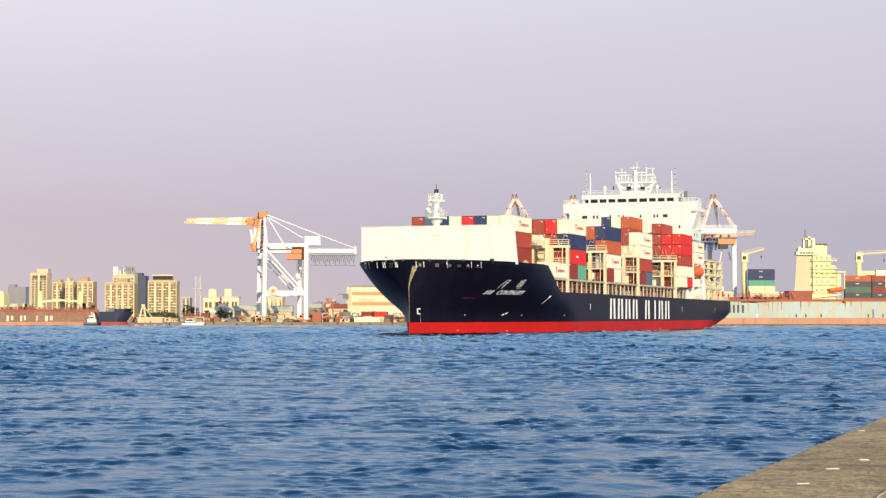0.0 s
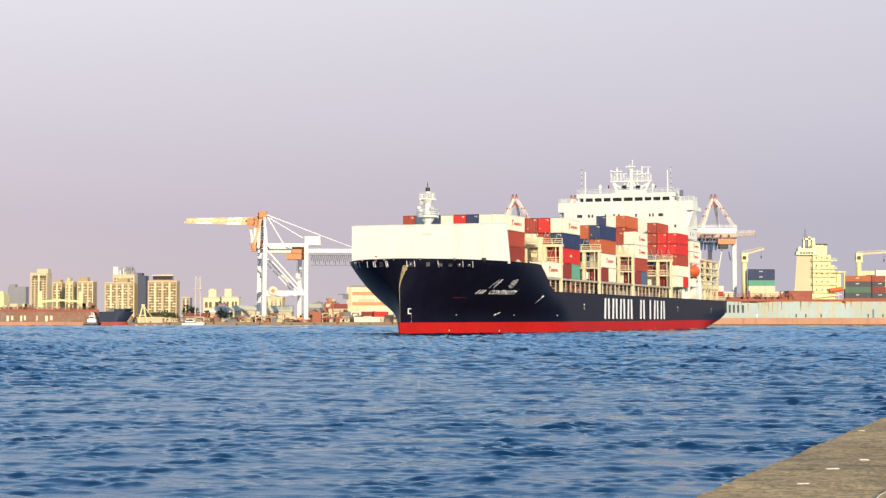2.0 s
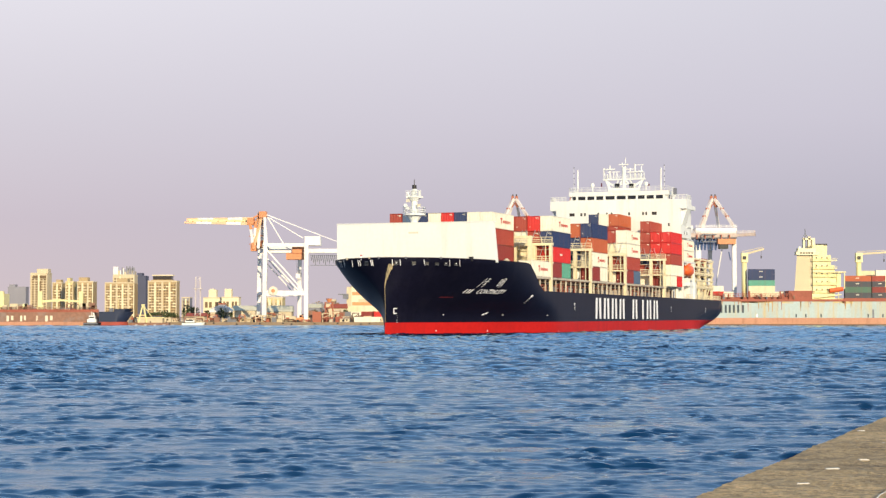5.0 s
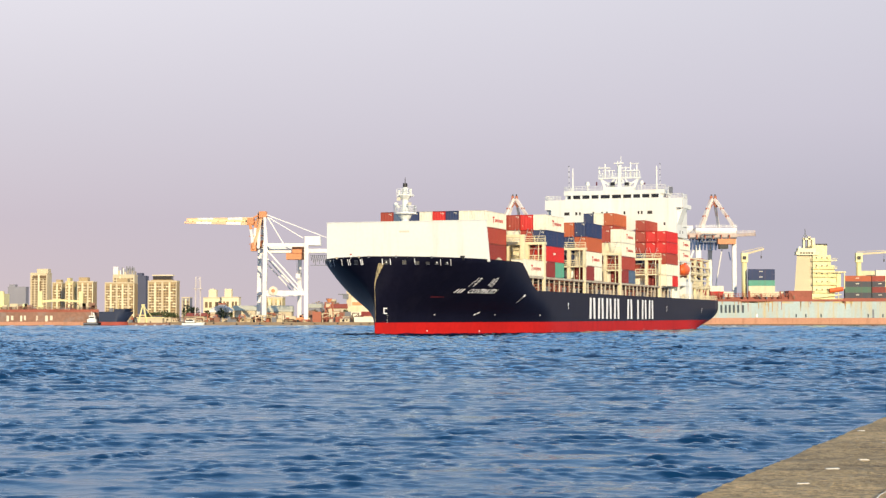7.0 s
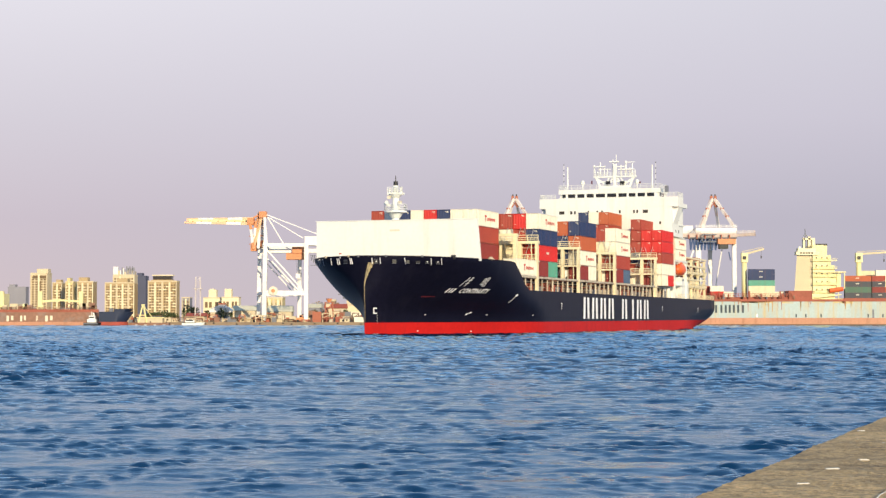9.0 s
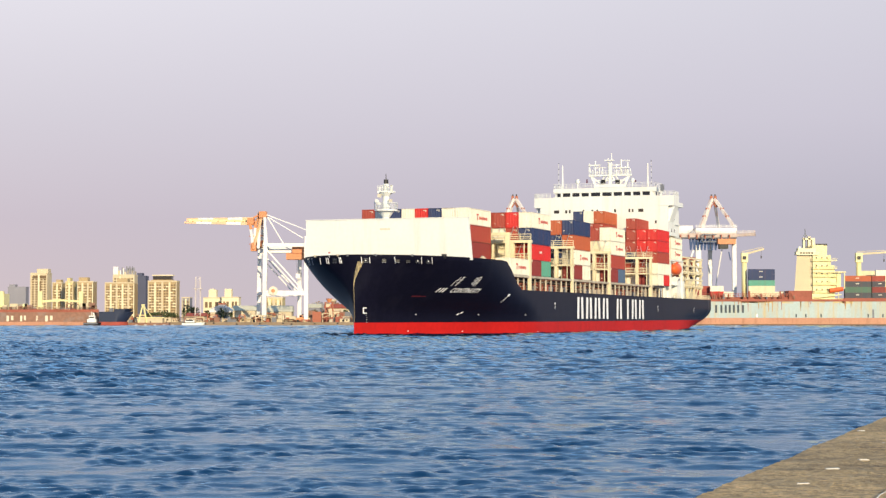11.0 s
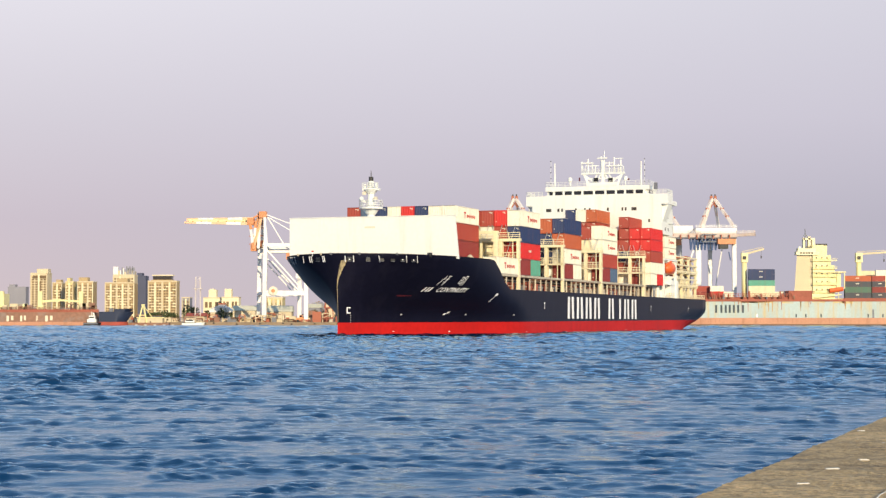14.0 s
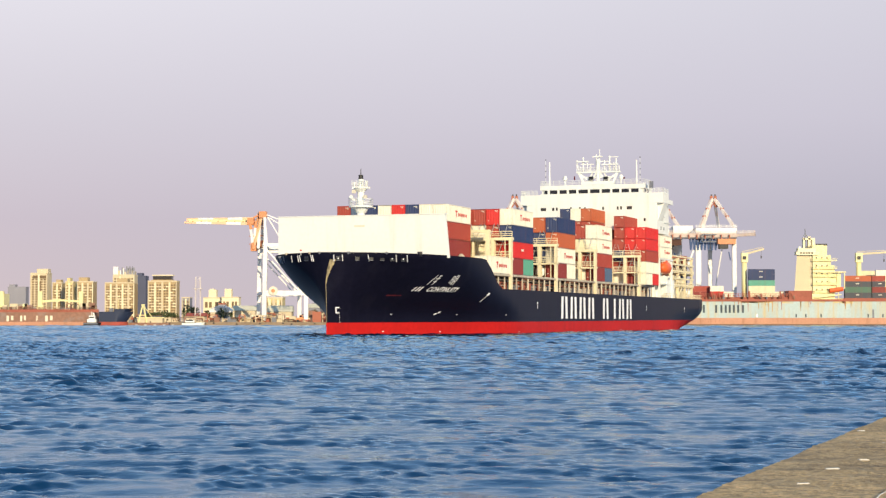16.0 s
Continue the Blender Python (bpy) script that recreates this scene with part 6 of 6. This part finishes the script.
def arched_hall():
    """Long low hall with a curved white roof."""
    b = thing("market_hall", "low hall with a curved white sheet roof", "hall", pose(-122.3, 955, 1.6), "harbour sheds")
    w, n = 10.2, 12
    part("wall", boxes((0, w, 0, 16, 0, 5.2)), M["facade_pale"], b)
    bm = bmesh.new()
    rim = [(w / 2 - (w / 2 + 0.6) * math.cos(math.pi * i / n), 5.2 + 3.4 * math.sin(math.pi * i / n)) for i in range(n + 1)]
    front, back = [[bm.verts.new((x, y, z)) for x, z in rim] for y in (-0.5, 16.5)]
    for i in range(n):
        bm.faces.new((front[i], front[i + 1], back[i + 1], back[i]))
    bm.faces.new(front)
    bm.faces.new(back)
    part("roof", bm, M["crane_white"], b, "curved white roof")
    for x in (2.2, 5.1, 8.0):
        part("door", boxes((x - 0.9, x + 0.9, -0.1, 0.1, 0, 3.4)), M["facade_grey"], b)


def floating_derrick():
    """Work barge with a yellow A-frame."""
    d = thing("floating_derrick", "pale yellow A-frame derrick on a low work barge", "barge", pose(-139.5, 841, 0))
    part("barge", boxes((-7.5, 12.5, 0, 6, -0.8, 1.5)), M["rust_hull"], d, "rust-brown barge hull")
    part("deck_house", boxes((-2.0, 9.5, 1, 5, 1.5, 3.6)), M["facade_pale"], d)
    part("house_roof", boxes((-2.6, 10.4, 0.6, 5.4, 3.6, 4.0)), M["yellow"], d)
    for x0, x1 in ((-1.7, 0.2), (2.2, 0.6)):
        part("frame_leg", bars(((x0, 0.6, 1.5), (x1, 1.6, 9.6), 0.55, 0.55)), M["yellow"], d)
    part("frame_head", boxes((-0.4, 1.2, 1.2, 2.0, 9.4, 10.0)), M["yellow"], d)
    part("cross_tie", bars(((-1.5, 1.0, 4.9), (1.7, 1.0, 4.9), 0.3)), M["yellow"], d)
    part("back_stay", bars(((0.4, 1.8, 9.6), (4.2, 4.6, 3.9), 0.22)), M["yellow"], d)
    part("winch", boxes((-6.4, -4.6, 2, 4, 1.5, 2.9)), M["crane_grey"], d)
    for x in (-6.8, -3.2, 4.0, 11.4):
        part("bollard", bars(((x, 0.4, 1.5), (x, 0.4, 2.2), 0.2, 0.2, 8)), M["black"], d)


def loading_tower():
    """Rust-red bulk loader on the far quay."""
    t = thing("loading_tower", "rust-red steel loading tower with cream panels", "loader", pose(-56.2, 868, 1.6))
    for x in (0, 3.4):
        for y in (0, 3.4):
            part("leg", bars(((x, y, 0), (x, y, 9.6), 0.45)), M["crane_red"], t)
    for z in (2.2, 4.6, 7.0, 9.4):
        part("floor", boxes((-0.4, 3.8, -0.4, 3.8, z, z + 0.3)), M["crane_red"], t)
    for z, x0, x1 in ((2.5, 0.3, 1.6), (4.9, 1.5, 3.2), (7.3, 0.3, 2.4)):
        part("panel", boxes((x0, x1, -0.15, 0.1, z, z + 1.5)), M["facade_pale"], t, "cream panel")
    for z in (0, 4.9):
        part("brace", bars(((0, -0.1, z), (3.4, -0.1, z + 4.4), 0.25)), M["crane_red"], t)
    part("hopper", bars(((1.7, 1.7, 9.7), (1.7, 1.7, 11.4), 0.7, 1.6, 8)), M["crane_orange"], t)
    part("spout", bars(((3.4, -0.2, 6.2), (6.4, -0.4, 2.2), 0.35)), M["crane_red"], t)


def wheel_loader(x, d):
    """Orange work machine on the far quay."""
    v = thing("wheel_loader", "orange wheel loader parked on the far quay", "vehicle", pose(x, d, 1.6), "work machines")
    part("body", boxes((0, 3.6, 0, 2.2, 0.9, 2.2)), M["stripe"], v)
    cab = part("cab", boxes((1.4, 2.9, 0.2, 2.0, 2.2, 3.5)), M["stripe"], v)
    part("window", boxes((1.6, 2.7, 0.12, 0.2, 2.5, 3.3)), M["glass"], cab)
    part("arm", bars(((3.4, 1.1, 1.8), (5.4, 1.1, 1.0), 0.35), ((5.4, 1.1, 1.0), (5.9, 1.1, 1.6), 0.3)), M["stripe"], v)
    part("bucket", boxes((5.3, 6.2, 0, 2.2, 0.3, 1.2)), M["crane_grey"], v)
    for wx in (0.8, 2.9):
        for wy in (-0.15, 2.0):
            part("wheel", bars(((wx, wy, 0.7), (wx, wy + 0.4, 0.7), 0.7, 0.7, 12)), M["black"], v)


arched_hall()
floating_derrick()
loading_tower()
for x, d in ((-69.6, 862), (-65.2, 866), (-90.5, 864)):
    wheel_loader(x, d)
tower(-62.2, -57.4, 13.2, 1010, "facade_brown", "small brown brick house behind the quay", 10, 2, 2, None, False, False)
tower(-71.8, -63.5, 9.6, 985, "facade_grey", "grey-white yard building behind the quay", 10, 3, 2, [(0.1, 0.5, 5, 2)], False, False)
tower(-57.0, -51.0, 10.4, 1000, "facade_bright", "cream yard building with flat roof", 10, 2, 2, None, False, False)
tower(-52.6, -47.8, 8.2, 1030, "facade_yellow", "small yellow yard building", 10, 2, 2, [(0.3, 0.8, 5, 1)], False, False)
tower(-190.5, -181.0, 16.2, 1540, "facade_grey", "slate grey house beside the trees", 10, 2, 2, None, False, False, "crane_red")

# crowded low houses between the crane and the warehouse
rng = random.Random(77)
for i in range(17):
    x = -75.5 + i * 1.42 + rng.uniform(-0.5, 0.5)
    w, top = rng.uniform(2.6, 5.2), rng.choice((6.8, 8.2, 9.4, 10.6, 11.6)) + rng.uniform(-0.6, 0.6)
    mat, words = rng.choice((("facade", "tan"), ("facade_pale", "pale"), ("facade_warm", "cream"), ("facade_grey", "grey"), ("crane_red", "brick-red"), ("facade_brown", "brown"), ("facade_brown", "brown"), ("facade", "tan")))
    tower(x, x + w, top, 1042 + i * 7 % 55, mat, f"small {words} town house crowded behind the quay", 6, 2, rng.choice((2, 3)), [(0.1, 0.45, 2, rng.uniform(0.5, 1.6))], False, False, rng.choice(("facade_grey", "facade_pale", "facade_brown")))


def clutter(x0, x1, n, seed, tall):
    """Work gear along the far quay."""
    rng = random.Random(seed)
    for i in range(n):
        x = rng.uniform(x0, x1)
        d = rng.uniform(857, 885)
        w, h, dp = rng.uniform(1.2, 5), rng.uniform(1.2, tall), rng.uniform(1.5, 3)
        kind = rng.random()
        mat = M[rng.choice(("rust_red", "rust_hull", "coaming", "facade_pale", "stanchion", "crane_grey", "facade", "rust_hull", "coaming", "crane_red"))]
        if kind < 0.4:
            t = thing("cargo_crate", "rusty steel crate on the far quay", "crate", pose(x, d, 1.6), "quay clutter")
            part("body", boxes((0, w, 0, dp, 0.15, h * 0.7)), mat, t)
            part("skid", boxes((0, w, 0.2, 0.5, 0, 0.15), (0, w, dp - 0.5, dp - 0.2, 0, 0.15)), M["rust_hull"], t)
            part("lid", boxes((-0.1, w + 0.1, -0.1, dp + 0.1, h * 0.7, h * 0.7 + 0.15)), mat, t)
        elif kind < 0.7:
            t = thing("steel_frame", "rust-brown steel frame on the far quay", "frame", pose(x, d, 1.6), "quay clutter")
            for ax in (0, w):
                for ay in (0, dp):
                    part("post", bars(((ax, ay, 0), (ax, ay, h), 0.3)), mat, t)
            part("beam", bars(((0, 0, h), (w, 0, h), 0.35), ((0, dp, h), (w, dp, h), 0.35), ((0, 0, h * 0.5), (w, 0, h * 0.9), 0.25)), mat, t)
        else:
            t = thing("work_barge_cabin", "small weathered cabin on the far quay", "cabin", pose(x, d, 1.6), "quay clutter")
            part("body", boxes((0, w, 0, dp, 0, h * 0.6)), M["facade_pale"], t)
            part("roof", boxes((-0.2, w + 0.2, -0.2, dp + 0.2, h * 0.6, h * 0.6 + 0.2)), mat, t)
            part("window", boxes((w * 0.3, w * 0.6, -0.05, 0.05, h * 0.25, h * 0.45)), M["window_dark"], t)


clutter(-99.91, -13.27, 120, 21, 5.0)
clutter(-149.46, -99.91, 60, 22, 3.6)
clutter(-64.71, -45.76, 26, 23, 10)
clutter(-209.57, -171.67, 20, 24, 9)


# containers set down along the far quay
for x, d, z, length, c in ((-41.92, 858, 1.6, 12.19, "white"), (-46.68, 872, 1.6, 6.06, "maroon"), (-39.53, 870, 1.6, 12.19, "brick"), (-38.99, 870, 4.2, 6.06, "maroon"),
                           (-32.96, 868, 4.2, 6.06, "red"), (-32.96, 868, 1.6, 6.06, "cream"), (-61.00, 875, 1.6, 6.06, "grey"), (-27.49, 866, 1.6, 12.19, "grey")):
    container(c, length, pose(x + length / 2, d, z), 2.57, "set down on the far quay", "containers on the quay", flip=True)
rng = random.Random(41)
for i in range(7):
    for k in range(rng.choice((1, 2, 2, 3))):
        container(rng.choice(("brick", "white", "maroon", "cream", "blue", "orange")), 6.06, pose(-43.5 + i * 3.4 + rng.uniform(-0.4, 0.4), 890 + 4 * (i % 2), 1.6 + 2.6 * k), 2.57, "set down on the far quay", "containers on the quay", flip=True)


# ---- trees on the shore ----
def tree(x, dist, h, wdt, seed):
    rng = random.Random(seed)
    t = thing("tree", "dusty dark green tree on the far shore", "tree", pose(x, dist, 1.6), "shore trees")
    part("trunk", bars(((0, 0, 0), (0.2, 0, h * 0.5), 0.3, 0.16, 6), ((0.1, 0, h * 0.4), (wdt * 0.25, 0, h * 0.75), 0.14, 0.06, 5), ((0.1, 0, h * 0.4), (-wdt * 0.25, 0.3, h * 0.7), 0.14, 0.06, 5)), M["bark"], t)
    bm = bmesh.new()
    for i in range(170):
        a, r = rng.uniform(0, 6.28), rng.random() ** 0.5
        z = rng.uniform(0.35, 1.0)
        rad = wdt * 0.5 * r * (1 - abs(z - 0.62) * 1.3)
        p = Vector((rad * math.cos(a), rad * math.sin(a), h * z + rng.uniform(-0.3, 0.3)))
        m = Matrix.Translation(p) @ Euler((rng.uniform(0, 3), rng.uniform(0, 3), rng.uniform(0, 3))).to_matrix().to_4x4()
        q = rng.uniform(0.35, 0.9)
        v = [bm.verts.new(m @ Vector(c)) for c in ((-q, 0, 0), (0, -q * 0.6, 0.1), (q, 0, 0), (0, q * 0.6, -0.1))]
        bm.faces.new(v)
    part("crown", bm, M["leaf"], t)


for i, (x, d, h, w) in enumerate(((-140.05, 1000, 9, 9), (-136.19, 990, 8, 9), (-154.94, 980, 5, 9), (-151.44, 985, 6, 10), (-146.53, 985, 5, 9), (-123.10, 960, 6, 8), (-119.51, 960, 7, 10), (-115.32, 955, 7, 9), (-113.54, 960, 5, 8), (-158.99, 990, 5, 7), (-51.83, 905, 5, 6), (-49.01, 905, 6, 6), (-34.93, 905, 5, 6), (-64.93, 915, 6, 6))):
    tree(x, d, h, w, 100 + i)


# ---- lattice tower ----
def lattice_tower():
    t = thing("lattice_tower", "thin pale lattice floodlight tower", "tower", pose(-121.56, 900, 1.6))
    h = 22.41
    for x in (-1.4, 1.4):
        for y in (0, 2.2):
            part("leg", bars(((x, y, 0), (x * 0.75, y, h), 0.24)), M["pylon"], t)
    for i in range(10):
        z = h * i / 10
        part("brace", bars(((-1.3, 0, z), (1.3, 0, z + h / 10), 0.12), ((-1.3, 0, z + h / 10), (1.3, 0, z + h / 10), 0.12)), M["pylon"], t)
    part("head", boxes((-2.2, 2.2, -0.4, 2.4, h - 6.0, h - 5.6)), M["pylon"], t)


lattice_tower()


# ---- rusty laid-up ship, blue coaster, tug and boats ----
def simple_hull(x0, x1, y0, beam, z0, z1, bow_left=None, flare=3.0, n=18, bow_right=False):
    bm = bmesh.new()
    rows = 4
    cols = []
    for i in range(n + 1):
        u = i / n
        col = []
        for j in range(rows + 1):
            z = z0 + (z1 - z0) * j / rows
            v = (z - z0) / (z1 - z0)
            b = beam / 2
            x = x0 + (x1 - x0) * u
            if bow_right:
                b *= min(1, (1 - u) / 0.35 + 0.02) ** (0.7 - 0.3 * v)
                x += flare * v * max(0, (u - 0.5) * 2)
            col.append((bm.verts.new((x, y0 + beam / 2 - b, z)), bm.verts.new((x, y0 + beam / 2 + b, z))))
        cols.append(col)
    for a, b in zip(cols, cols[1:]):
        for j in range(rows):
            for k in (0, 1):
                bm.faces.new((a[j][k], b[j][k], b[j + 1][k], a[j + 1][k]))
        bm.faces.new((a[-1][0], b[-1][0], b[-1][1], a[-1][1]))
    for e in (cols[0], cols[-1]):
        for j in range(rows):
            bm.faces.new((e[j][0], e[j][1], e[j + 1][1], e[j + 1][0]))
    bmesh.ops.remove_doubles(bm, verts=bm.verts, dist=0.001)
    return bm


def rusty_ship():
    s = thing("laid_up_ship", "rusty red laid-up cargo ship with faded side", "ship", pose(0, 836, 0))
    hl = part("hull", simple_hull(-272.93, -160.52, 0, 16, 1.84, 6.28), M["rust_hull"], s, "rust-brown scraped hull")
    part("boot_topping", simple_hull(-272.93, -160.52, 0.05, 15.9, -2, 1.84), M["rust_boot"], s)
    part("bulwark", boxes((-272.93, -158.43, 0, 0.4, 6.28, 7.59)), M["rust_red"], s)
    for x, w in ((-200.78, 3.14), (-194.50, 2.61), (-187.18, 0.78), (-183.00, 3.40)):
        part("lettering_bar", boxes((x, x + w * 0.35, -0.1, 0, 2.10, 4.72), (x + w * 0.65, x + w, -0.1, 0, 2.62, 4.72)), M["faded_letter"], hl, "faded plain lettering block")
    for x in (-186.40, -167.58, -204.18):
        part("kingpost", boxes((x - 0.9, x + 0.9, 4, 6, 6.28, 15.96), (x - 1.3, x + 1.3, 3.6, 6.4, 6.28, 8.90)), M["yellow"], s)
    part("cross_girder", bars(((-186.40, 5, 11.25), (-177.25, 5, 11.91), 0.9), ((-177.25, 5, 11.91), (-167.58, 5, 11.25), 0.9)), M["yellow"], s)
    part("deckhouse", boxes((-220.65, -202.87, 3, 14, 6.28, 14.91)), M["yellow"], s)
    part("hatch", boxes((-199.73, -169.67, 2, 14, 6.28, 7.33)), M["rust_red"], s)
    rng = random.Random(31)
    for i in range(26):
        x = rng.uniform(-210.19, -161.04)
        part("deck_fitting", boxes((x, x + rng.uniform(0.5, 2.6), 1, 3, 6.28, 7.59 + rng.uniform(0.2, 3.0))), M[rng.choice(("rust_red", "facade_pale", "rust_hull", "yellow", "crane_grey"))], s)
    bm = bmesh.new()
    railing(bm, [(-220.65, 0.2, 7.59), (-159.21, 0.2, 7.59)], 1.1, 2.2, 0.06)
    part("rail", bm, M["rust_hull"], s)


def blue_coaster():
    s = thing("coaster", "small dark blue cargo ship with red waterline at the quay", "ship", pose(0, 834, 0))
    part("hull", simple_hull(-157.90, -145.88, 0, 9, 1.84, 6.55, bow_right=True), M["blue_hull"], s)
    part("boot_topping", simple_hull(-157.90, -145.88, 0.05, 8.9, -1.5, 1.84, bow_right=True, flare=0.5), M["dull_boot"], s)
    part("bow_bulwark", simple_hull(-151.11, -144.31, 0.3, 8, 6.55, 7.85, bow_right=True, flare=1.5), M["blue_hull"], s)
    part("mast", bars(((-149.80, 4, 7.85), (-149.80, 4, 12.30), 0.2)), M["yellow"], s)
    part("winch", boxes((-153.72, -152.15, 3, 5, 6.55, 8.11)), M["crane_grey"], s)


def tug():
    s = thing("tugboat", "small tug with white wheelhouse and black hull", "tug", pose(0, 828, 0))
    part("hull", simple_hull(-163.92, -157.12, 0, 5, -1, 1.58, bow_right=True, flare=1), M["black"], s)
    part("deckhouse", boxes((-162.35, -158.43, 1, 4, 1.58, 3.15), (-161.56, -158.95, 1.2, 3.8, 3.15, 4.72)), M["white"], s)
    part("mast", bars(((-160.52, 2.5, 4.72), (-160.52, 2.5, 6.55), 0.25), ((-159.47, 2.5, 4.72), (-159.73, 2.5, 6.02), 0.5)), M["white"], s)
    part("window", boxes((-161.30, -159.21, 1.1, 1.25, 3.67, 4.19)), M["glass"], s)
    part("fender", boxes((-163.92, -157.38, -0.2, 0, 0.79, 1.32)), M["crane_grey"], s)


def white_boat(x0, x1, cabin_top):
    s = thing("motor_boat", "white workboat moored at the far quay", "boat", pose(0, 840, 0), "small boats")
    part("hull", simple_hull(x0, x1, 0, 3.5, -0.6, 1.58, bow_right=True, flare=1.2), M["white"], s)
    part("cabin", boxes((x0 + 1.5, x0 + (x1 - x0) * 0.6, 0.7, 2.8, 1.58, cabin_top)), M["white"], s)
    part("window", boxes((x0 + 1.8, x0 + (x1 - x0) * 0.55, 0.6, 0.72, 2.23, 2.76)), M["glass"], s)
    part("rub_rail", boxes((x0, x0 + (x1 - x0) * 0.7, -0.08, 0.05, 1.32, 1.58)), M["black"], s)


M["blue_hull"] = paint("dark_blue_hull_paint", (0.018, 0.028, 0.062), 0.5, grain=0.2)
rusty_ship()
blue_coaster()
tug()
white_boat(-120.78, -111.37, 2.89)
for x in (-141.43, -137.25, -132.81, -128.62, -124.70):
    f = thing("mooring_float", "small white mooring float", "float", pose(x, 838, 0), "floats by the quay")
    part("drum", bars(((-0.5, 0, 0.15), (0.5, 0, 0.15), 0.45, 0.45, 10)), M["white"], f)
    part("eye", bars(((0, 0, 0.5), (0, 0, 0.8), 0.08)), M["black"], f)


# ---- what moves: the ship with its cargo, and the drifting waves ----
def ship_pose(t):
    return pose(-5.588 - 0.7548 * t, 310.79 - 2.0941 * t + 0.004981 * t * t, 0, 0, 0, -109.852 + 0.01632 * t - 0.000764 * t * t)


def motions():
    for ob, local in SHIP_THINGS:
        walk(ob, [(t, ship_pose(t) @ local) for t in (0.0, 4.0, 8.0, 12.0, 16.0)])
    walk(water, [(t, pose(0.45 * t, -0.8 * t, WATER_Z + 0.02 * math.sin(1.3 * t))) for t in (0.0, 2.0, 4.0, 6.0, 8.0, 10.0, 12.0, 14.0, 16.0)])


motions()
